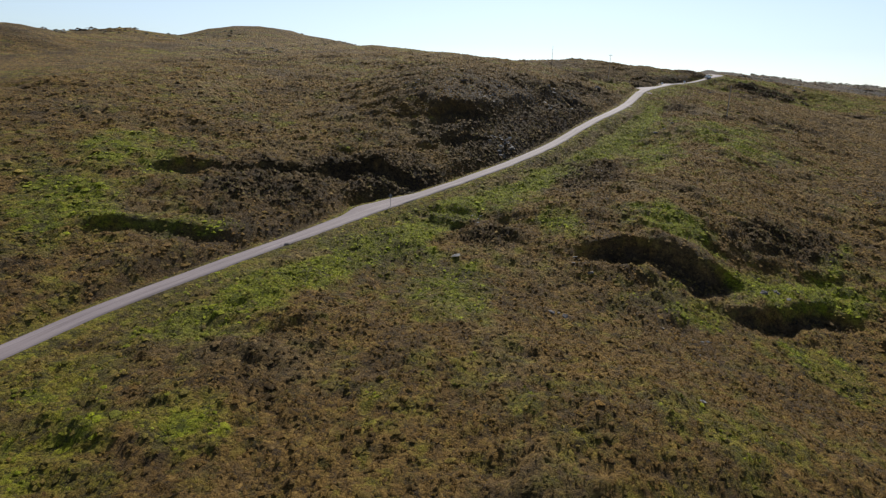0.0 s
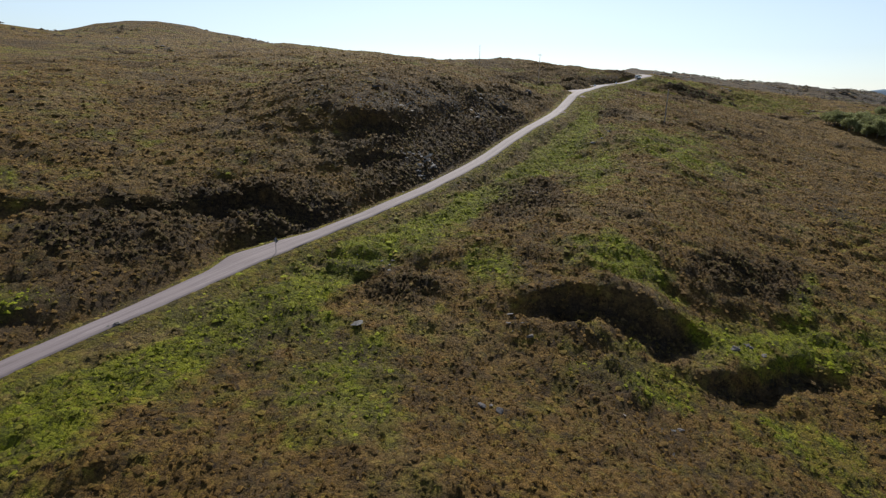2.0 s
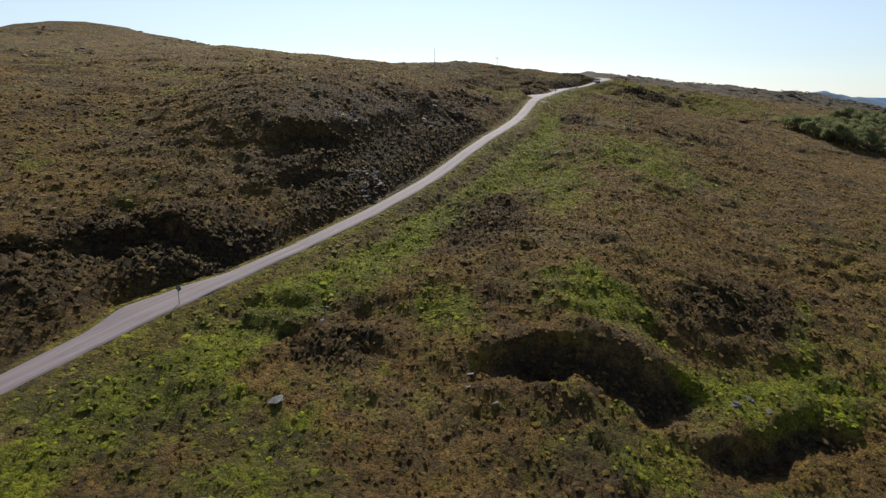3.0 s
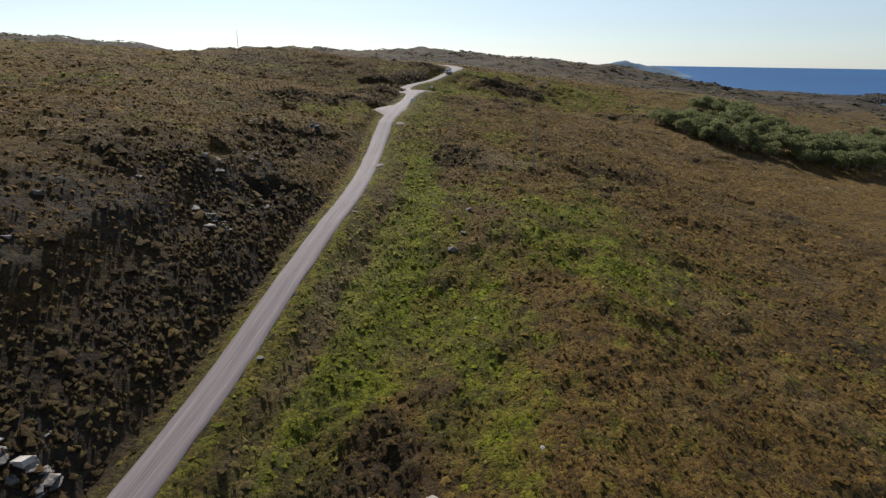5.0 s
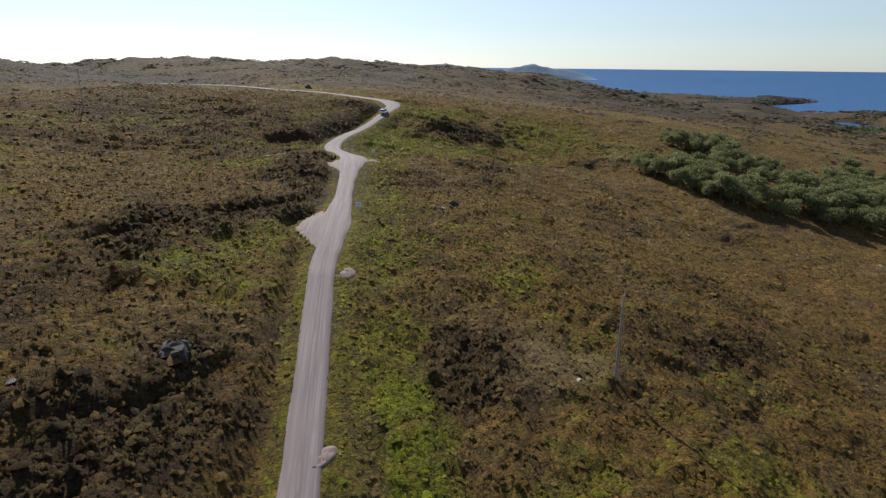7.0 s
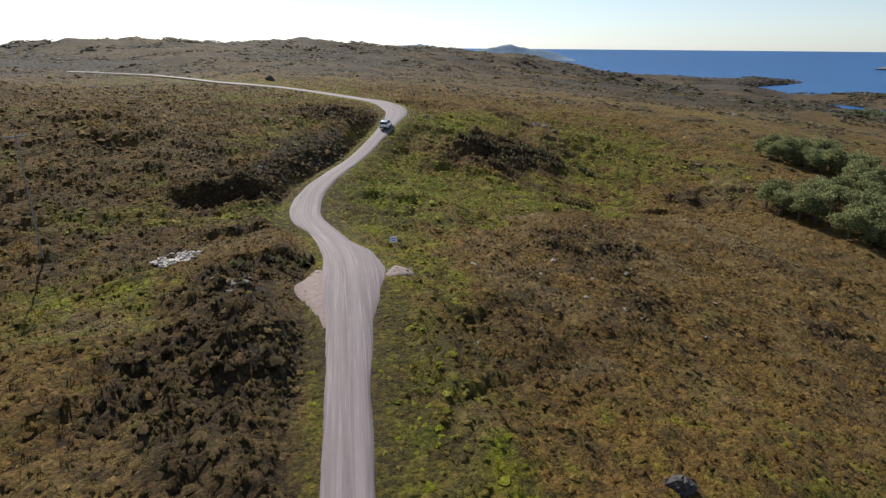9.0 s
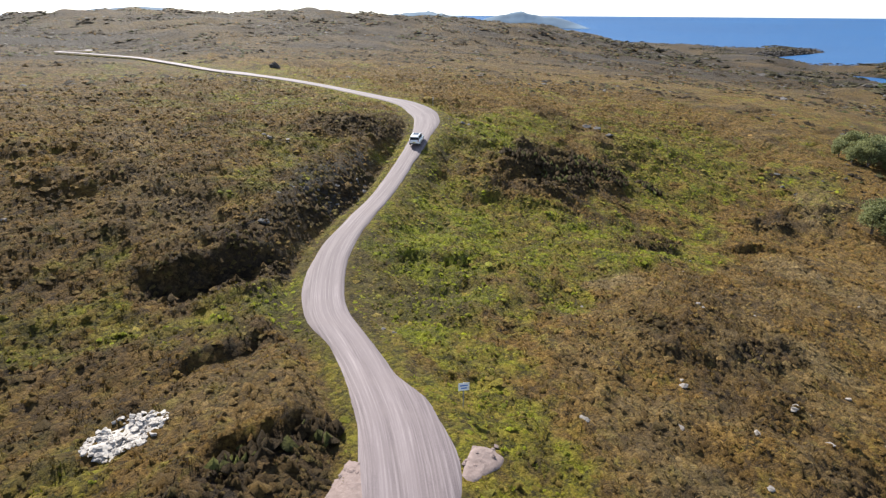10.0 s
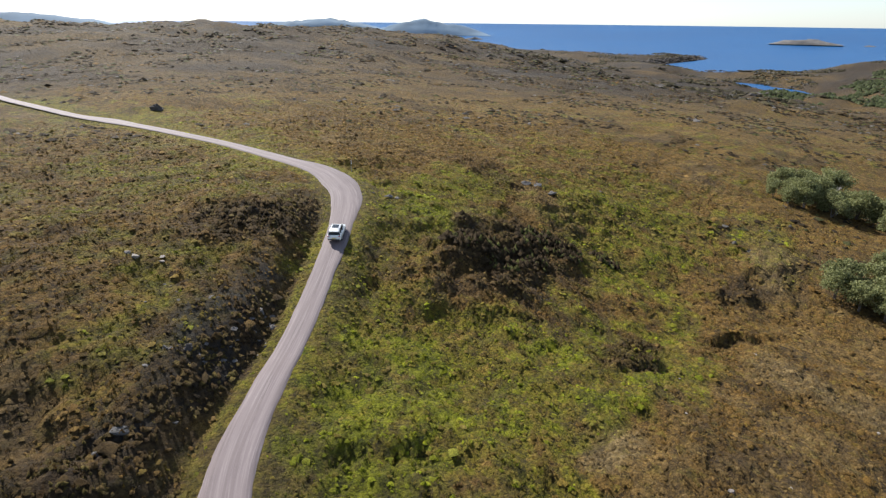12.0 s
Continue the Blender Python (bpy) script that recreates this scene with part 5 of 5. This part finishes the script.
CULVERT_MIDDLE = [(70, 211.3), (71.1, 212.5), (72.3, 212.9), (72.7, 212), (71.8, 210.9), (70.7, 210.5)]
CULVERT_SOUTH = [(56.1, 186.1), (57.5, 186.5), (58.5, 187.2), (58.6, 187.9), (57.7, 188.1), (56.6, 187.3)]
gravel_patch("layby", LAYBY, "lay-by of pinkish gravel beside the road")
gravel_patch("layby", LAYBY_SOUTH, "small lay-by of reddish gravel beside the road")
gravel_patch("gravel_bank", CULVERT_HEAD, "bank of pink gravel over a culvert beside the road", 0.0)
gravel_patch("gravel_bank", CULVERT_SOUTH, "small bank of pink gravel beside the road", 0.05)
gravel_patch("gravel_bank", CULVERT_MIDDLE, "small bank of pink gravel beside the road", 0.04)
gravel_patch("rubble", [(HEAP[0] + 2.3 * math.cos(a) + 0.4 * math.sin(a), HEAP[1] + (1.5 + 0.3 * math.sin(3 * a)) * math.sin(a)) for a in (k * math.pi / 5 for k in range(10))],
             "patch of broken white quartz rubble beside the road", 0.05, QUARTZ)
CULVERT_STONES = [(103, 264, 0.5), (103.7, 263.3, 0.45), (57.9, 187.5, 0.5), (46.8, 167.6, 0.9), (71.2, 211.5, 0.5), (154.8, 330.9, 1.5), (155.7, 330.1, 1.0), (-20.8, 78.7, 0.9), (152.8, 332.4, 0.9), (-21.6, 78, 0.6),
                  (107.2, 279.8, 0.6), (106.7, 280.7, 0.5), (29.8, 141.4, 0.8), (9.5, 121.4, 0.6)]
for k, (x, y, s) in enumerate(CULVERT_STONES):
    stone(x, y, s * 0.8, k, k * 33.0, "pink" if k < 4 else "gneiss", "weathered stone at the road's grassy verge", "stones of the verge", "verge_stone")


# loose stones on the gravel banks
bank_rnd = random.Random(12)
for cx, cy, spread, count in ((102.7, 263.1, 0.75, 16), (57.5, 187.2, 0.55, 9), (71.4, 211.7, 0.6, 9), (93.4, 263.6, 0.7, 8), (96.2, 266.6, 0.5, 8)):
    for _ in range(count):
        stone(cx + bank_rnd.gauss(0, spread), cy + bank_rnd.gauss(0, spread * 0.6), bank_rnd.uniform(0.12, 0.34), bank_rnd.randrange(6), bank_rnd.uniform(0, 360), "pink", "loose pink stone lying on a gravel bank",
              "stones of the gravel banks", "loose_stone", 0.05)

# ---- road signs ----
SIGN_WHITE = plain("sign_white", (0.78, 0.79, 0.80), 0.45, 0, 0.05, 8)
SIGN_BACK = plain("sign_back", (0.10, 0.10, 0.105), 0.6, 0, 0.15, 8)
SIGN_BLUE = plain("sign_blue", (0.10, 0.22, 0.55), 0.45, 0, 0.05, 8)
STEEL = plain("galvanised_steel", (0.33, 0.34, 0.35), 0.5, 0.6, 0.15, 14)


def tube(bm, a, b, r0, r1, sides=10):
    a, b = Vector(a), Vector(b)
    d = b - a
    u = d.orthogonal().normalized()
    w = d.cross(u).normalized()
    rings = []
    for p, r in ((a, r0), (b, r1)):
        rings.append([bm.verts.new(p + (u * math.cos(t) + w * math.sin(t)) * r) for t in (2 * math.pi * k / sides for k in range(sides))])
    for k in range(sides):
        bm.faces.new((rings[0][k], rings[0][(k + 1) % sides], rings[1][(k + 1) % sides], rings[1][k]))
    bm.faces.new(rings[1])
    bm.faces.new(rings[0][::-1])


def box(bm, size, at=(0, 0, 0), bevel=0.0):
    made = bmesh.ops.create_cube(bm, size=1.0)["verts"]
    for v in made:
        v.co = Vector((v.co.x * size[0] + at[0], v.co.y * size[1] + at[1], v.co.z * size[2] + at[2]))
    if bevel:
        edges = list({e for v in made for e in v.link_edges})
        bmesh.ops.bevel(bm, geom=edges, offset=bevel, segments=2, affect="EDGES")


def passing_sign(x, y, turn, diamond, label):
    sign = new("road_sign")
    sign.matrix_world = pose(x, y, height_at(x, y) - 0.05, 0, 0, turn)
    bm = bmesh.new()
    tube(bm, (0, 0, -0.3), (0, 0, 2.05), 0.038, 0.038)
    part("post", bm, STEEL, sign)
    bm = bmesh.new()
    box(bm, (0.6, 0.02, 0.6) if diamond else (0.75, 0.02, 0.6), (0, -0.05, 0), 0.006)
    plate = part("plate", bm, SIGN_BACK if diamond else SIGN_WHITE, sign, "dark back of a diamond sign plate" if diamond else "white sign plate")
    plate.matrix_basis = pose(0, 0, 1.75, 0, 45 if diamond else 0, 0)
    bm = bmesh.new()
    if diamond:
        box(bm, (0.54, 0.006, 0.54), (0, -0.066, 0))
        part("face", bm, SIGN_WHITE, plate, "white face of the sign")
    else:
        box(bm, (0.52, 0.006, 0.10), (0, -0.066, 0.10))
        part("lettering", bm, SIGN_BLUE, plate, "bar of unreadable blue lettering")
        bm = bmesh.new()
        box(bm, (0.40, 0.006, 0.10), (0, -0.066, -0.10))
        part("lettering", bm, SIGN_BLUE, plate, "bar of unreadable blue lettering")
    for zc in (1.62, 1.88):
        bm = bmesh.new()
        box(bm, (0.13, 0.03, 0.03), (0, -0.03, zc), 0.004)
        part("bracket", bm, STEEL, sign)
    return tagged(sign, label, "road sign", group="signs along the road")


SIGN_PLACES = [(-8.19, 96.5), (105.3, 268), (156.8, 343.2), (81.6, 228.7)]
passing_sign(*SIGN_PLACES[0], 150, True, "diamond passing-place sign on a grey post, seen from behind")
passing_sign(*SIGN_PLACES[1], -25, False, "small white passing-place sign on a grey post in the grass")
passing_sign(*SIGN_PLACES[3], -25, False, "small white passing-place sign on a grey post in the grass")
passing_sign(*SIGN_PLACES[2], 58, False, "slim grey signpost with a small plate at the bend")

# ---- poles on the skyline ----
POLE_WOOD = plain("weathered_wood", (0.26, 0.23, 0.20), 0.9, 0, 0.3, 5)
CERAMIC = plain("insulator", (0.45, 0.42, 0.40), 0.3)


def utility_pole(x, y, tall, arms, thick):
    pole = new("utility_pole")
    pole.matrix_world = pose(x, y, height_at(x, y), 0, 0, 20)
    bm = bmesh.new()
    tube(bm, (0, 0, -0.8), (0, 0, tall), thick, thick * 0.67)
    part("pole", bm, POLE_WOOD, pole)
    if arms:
        bm = bmesh.new()
        box(bm, (1.9, 0.12, 0.14), (0, 0.12, tall - 0.35), 0.01)
        part("crossarm", bm, POLE_WOOD, pole)
    for dx in ((-0.85, 0.0, 0.85) if arms else (0.0,)):
        bm = bmesh.new()
        tube(bm, (dx, 0.12 if arms else 0, tall - 0.28 if arms else tall), (dx, 0.12 if arms else 0, tall - 0.02 if arms else tall + 0.25), 0.05, 0.035, 8)
        part("insulator", bm, CERAMIC, pole)
    return tagged(pole, "wooden power pole with a crossarm on the skyline" if arms else "tall slim wooden pole standing in the heather", "pole", group="poles of the power line")


POLE_PLACES = [(76.2, 283.8), (55.4, 317.2), (86.9, 184.9)]
utility_pole(*POLE_PLACES[0], 11.6, True, 0.09)
utility_pole(*POLE_PLACES[1], 8.4, False, 0.10)
utility_pole(*POLE_PLACES[2], 8.8, False, 0.15)

# ---- the car ----
CAR_PAINT = plain("white_paint", (0.80, 0.81, 0.82), 0.22, 0, 0.02, 3)
CAR_PAINT.node_tree.nodes["Principled BSDF"].inputs["Coat Weight"].default_value = 0.6
GLASS = plain("tinted_glass", (0.012, 0.014, 0.016), 0.06, 0, 0.05, 3)
RUBBER = plain("rubber", (0.018, 0.018, 0.018), 0.85)
TRIM = plain("black_trim", (0.025, 0.025, 0.026), 0.6)
ALLOY = plain("alloy", (0.50, 0.50, 0.52), 0.3, 0.9)
RED_LAMP = plain("red_lamp", (0.45, 0.02, 0.02), 0.2)
CLEAR_LAMP = plain("clear_lamp", (0.65, 0.66, 0.68), 0.15)


def loft(sections):
    """A closed skin through rings of (x, y, z) corners, all rings with equally many."""
    bm = bmesh.new()
    rings = [[bm.verts.new(p) for p in ring] for ring in sections]
    n = len(rings[0])
    for a, b in zip(rings[:-1], rings[1:]):
        for k in range(n):
            bm.faces.new((a[k], a[(k + 1) % n], b[(k + 1) % n], b[k]))
    bm.faces.new(rings[0][::-1])
    bm.faces.new(rings[-1])
    bmesh.ops.recalc_face_normals(bm, faces=bm.faces[:])
    for f in bm.faces:
        f.smooth = True
    return bm


def car_ring(x, half, low, high, shoulder):
    """One cross-section of the body, with tucked sills and a rounded shoulder."""
    right = [(half * 0.86, low), (half * 0.98, low + 0.12), (half, low + (high - low) * 0.5), (half * 0.985, high - shoulder), (half * 0.90, high - 0.02), (half * 0.55, high + 0.015)]
    ring = [(x, -a, b) for a, b in right] + [(x, a, b) for a, b in right[::-1]]
    return ring


def build_car(x, y, turn):
    """A white five-door SUV that faces its own +x; the origin is on the ground under its middle."""
    car = new("suv_car")
    body = [(-2.27, 0.74, 0.52, 0.80, 0.06), (-2.23, 0.84, 0.38, 0.98, 0.08), (-2.0, 0.895, 0.30, 1.04, 0.10), (-1.2, 0.91, 0.26, 1.03, 0.10), (0.0, 0.91, 0.24, 1.01, 0.10), (0.9, 0.91, 0.25, 0.99, 0.12),
            (1.4, 0.90, 0.27, 0.96, 0.13), (1.95, 0.87, 0.30, 0.88, 0.13), (2.2, 0.78, 0.36, 0.76, 0.10), (2.29, 0.62, 0.42, 0.66, 0.06)]
    shell = part("body", loft([car_ring(*s) for s in body]), CAR_PAINT, car)
    # the cabin: glass all round, under a white roof
    cabin = [(-2.12, 0.74, 1.00, 1.06), (-1.86, 0.72, 1.0, 1.50), (-1.5, 0.70, 1.0, 1.585), (-0.4, 0.70, 0.99, 1.63), (0.25, 0.68, 0.98, 1.58), (0.62, 0.70, 0.97, 1.40), (1.18, 0.76, 0.95, 1.0)]
    rings = []
    for px, half, low, high in cabin:
        top = half * 0.90 if high > 1.3 else half * 0.97
        rings.append([(px, -half - 0.05, low), (px, -top, high - 0.05), (px, -top * 0.86, high), (px, top * 0.86, high), (px, top, high - 0.05), (px, half + 0.05, low)])
    part("windows", loft(rings), GLASS, shell, "dark tinted glass")
    roof = []
    for px, half, high in ((-2.02, 0.58, 1.49), (-1.84, 0.645, 1.535), (-1.5, 0.66, 1.605), (-0.4, 0.66, 1.65), (0.22, 0.635, 1.605), (0.42, 0.60, 1.545)):
        roof.append([(px, -half - 0.02, high - 0.075), (px, -half * 0.9, high), (px, half * 0.9, high), (px, half + 0.02, high - 0.075), (px, half * 0.9, high - 0.085), (px, -half * 0.9, high - 0.085)])
    top = part("roof", loft(roof), CAR_PAINT, shell)
    bm = bmesh.new()
    box(bm, (1.05, 0.86, 0.02), (-0.55, 0, 1.653), 0.006)
    part("sunroof", bm, GLASS, shell, "dark glass sunroof")
    for side in (-1, 1):
        # pillars between the side windows
        for px, lean in ((-1.92, 0.26), (-1.22, 0.02), (-0.18, 0.0), (0.88, -0.42)):
            bm = bmesh.new()
            tube(bm, (px, side * 0.79, 0.98), (px + lean, side * 0.655, 1.56), 0.055, 0.045, 6)
            part("pillar", bm, CAR_PAINT if px in (-1.92, 0.88) else TRIM, shell)
        bm = bmesh.new()
        tube(bm, (-1.7, side * 0.60, 1.66), (0.1, side * 0.60, 1.67), 0.022, 0.022, 8)
        part("roof_rail", bm, ALLOY, shell, "silver roof rail")
        bm = bmesh.new()
        box(bm, (0.20, 0.16, 0.14), (0.72, side * 0.97, 1.06), 0.04)
        part("wing_mirror", bm, CAR_PAINT, shell)
        bm = bmesh.new()
        box(bm, (0.10, 0.34, 0.15), (-2.20, side * 0.66, 0.90), 0.03)
        part("tail_light", bm, RED_LAMP, shell, "red tail light")
        bm = bmesh.new()
        box(bm, (0.18, 0.30, 0.11), (2.13, side * 0.60, 0.74), 0.03)
        part("headlight", bm, CLEAR_LAMP, shell, "clear headlight")
        bm = bmesh.new()
        box(bm, (2.1, 0.03, 0.12), (0.0, side * 0.905, 0.34), 0.012)
        part("sill", bm, TRIM, shell, "black plastic sill")
        for px in (-0.55, 0.42):
            bm = bmesh.new()
            box(bm, (0.18, 0.03, 0.03), (px, side * 0.915, 0.88), 0.008)
            part("door_handle", bm, CAR_PAINT, shell)
    bm = bmesh.new()
    box(bm, (0.12, 1.5, 0.22), (-2.23, 0, 0.46), 0.04)
    part("rear_bumper", bm, TRIM, shell, "black plastic rear bumper")
    bm = bmesh.new()
    box(bm, (0.02, 0.52, 0.11), (-2.285, 0, 0.66), 0.004)
    part("number_plate", bm, plain("plate_yellow", (0.62, 0.48, 0.06), 0.5), shell, "plain yellow number plate")
    bm = bmesh.new()
    box(bm, (0.34, 1.22, 0.035), (-1.98, 0, 1.545), 0.012)
    part("spoiler", bm, CAR_PAINT, shell)
    bm = bmesh.new()
    box(bm, (0.06, 0.9, 0.16), (2.26, 0, 0.54), 0.02)
    part("grille", bm, TRIM, shell)
    for px in (-1.38, 1.38):
        for side in (-1, 1):
            bm = bmesh.new()
            tube(bm, (px, side * 0.66, 0.345), (px, side * 0.90, 0.345), 0.345, 0.345, 24)
            bmesh.ops.bevel(bm, geom=[e for e in bm.edges if len(e.link_faces) == 2 and max(len(f.verts) for f in e.link_faces) > 4], offset=0.03, segments=2, affect="EDGES")
            wheel = part("wheel", bm, RUBBER, car, "black tyre")
            bm = bmesh.new()
            tube(bm, (px, side * 0.895, 0.345), (px, side * 0.915, 0.345), 0.235, 0.215, 20)
            part("rim", bm, ALLOY, wheel, "silver alloy rim")
    z = float(np.interp(y, ROAD[:, 1], road_z)) + 0.05
    car.matrix_world = pose(x, y, z, 0, -3.5, turn)
    return tagged(car, "white five-door SUV with dark windows on the road", "car")


CAR_PLACE = (138.9, 322.8)
build_car(*CAR_PLACE, 44)


# ---- far hills and islands ----
def far_hill(name, x, y, long, deep, tall, turn, seed, label, base, mat=HAZED_HILL):
    bm = bmesh.new()
    bmesh.ops.create_grid(bm, x_segments=48, y_segments=12, size=1.0)
    shift = Vector((seed * 7.3, seed * 1.9, 0))
    for v in bm.verts:
        u, w = v.co.x, v.co.y
        shape = max(0.0, 1 - abs(u) ** 1.6) * max(0.0, 1 - w * w)
        rough = 0.80 + 0.30 * noise.noise(Vector((u * 2.4, w * 1.5, 0)) + shift) + 0.12 * noise.noise(Vector((u * 8, w * 4, 0)) + shift) + 0.05 * noise.noise(Vector((u * 22, w * 9, 0)) + shift)
        v.co = Vector((u * long, w * deep, tall * shape * rough - 3))
    for f in bm.faces:
        f.smooth = True
    ob = part(name, bm, mat)
    ob.matrix_world = pose(x, y, base, 0, 0, turn)
    return tagged(ob, label, "hills" if name == "backdrop_hill" else "island", kind="structure" if name == "backdrop_hill" else "")


FAR_PLACES = [(-311.7, 3339.8), (801.6, 3829.7), (2392.2, 3598.1), (2661.2, 2928.4), (3368.3, 1109.7), (3422.7, 863), (2108.1, 1908.6), (2558.8, 2458.1)]
# the hills' blue-grey is haze put into their material
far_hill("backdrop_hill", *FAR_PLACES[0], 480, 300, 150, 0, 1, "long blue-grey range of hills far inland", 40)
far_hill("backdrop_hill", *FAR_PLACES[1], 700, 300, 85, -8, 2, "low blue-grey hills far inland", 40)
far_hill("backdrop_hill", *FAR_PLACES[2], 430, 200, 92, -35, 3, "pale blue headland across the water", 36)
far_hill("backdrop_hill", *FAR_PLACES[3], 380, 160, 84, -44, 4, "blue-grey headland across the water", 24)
far_hill("islet", *FAR_PLACES[4], 150, 60, 28, -76, 5, "low rocky island out at sea", 17, ISLET)
far_hill("islet", *FAR_PLACES[5], 40, 25, 12, -76, 6, "small rocky skerry out at sea", 10, ISLET)
far_hill("islet", *FAR_PLACES[6], 42, 26, 26, -40, 7, "small dark sea stack off the coast", SEA_LEVEL, ISLET)
far_hill("islet", *FAR_PLACES[7], 60, 30, 20, -40, 8, "dark skerries off the headland", 8, ISLET)
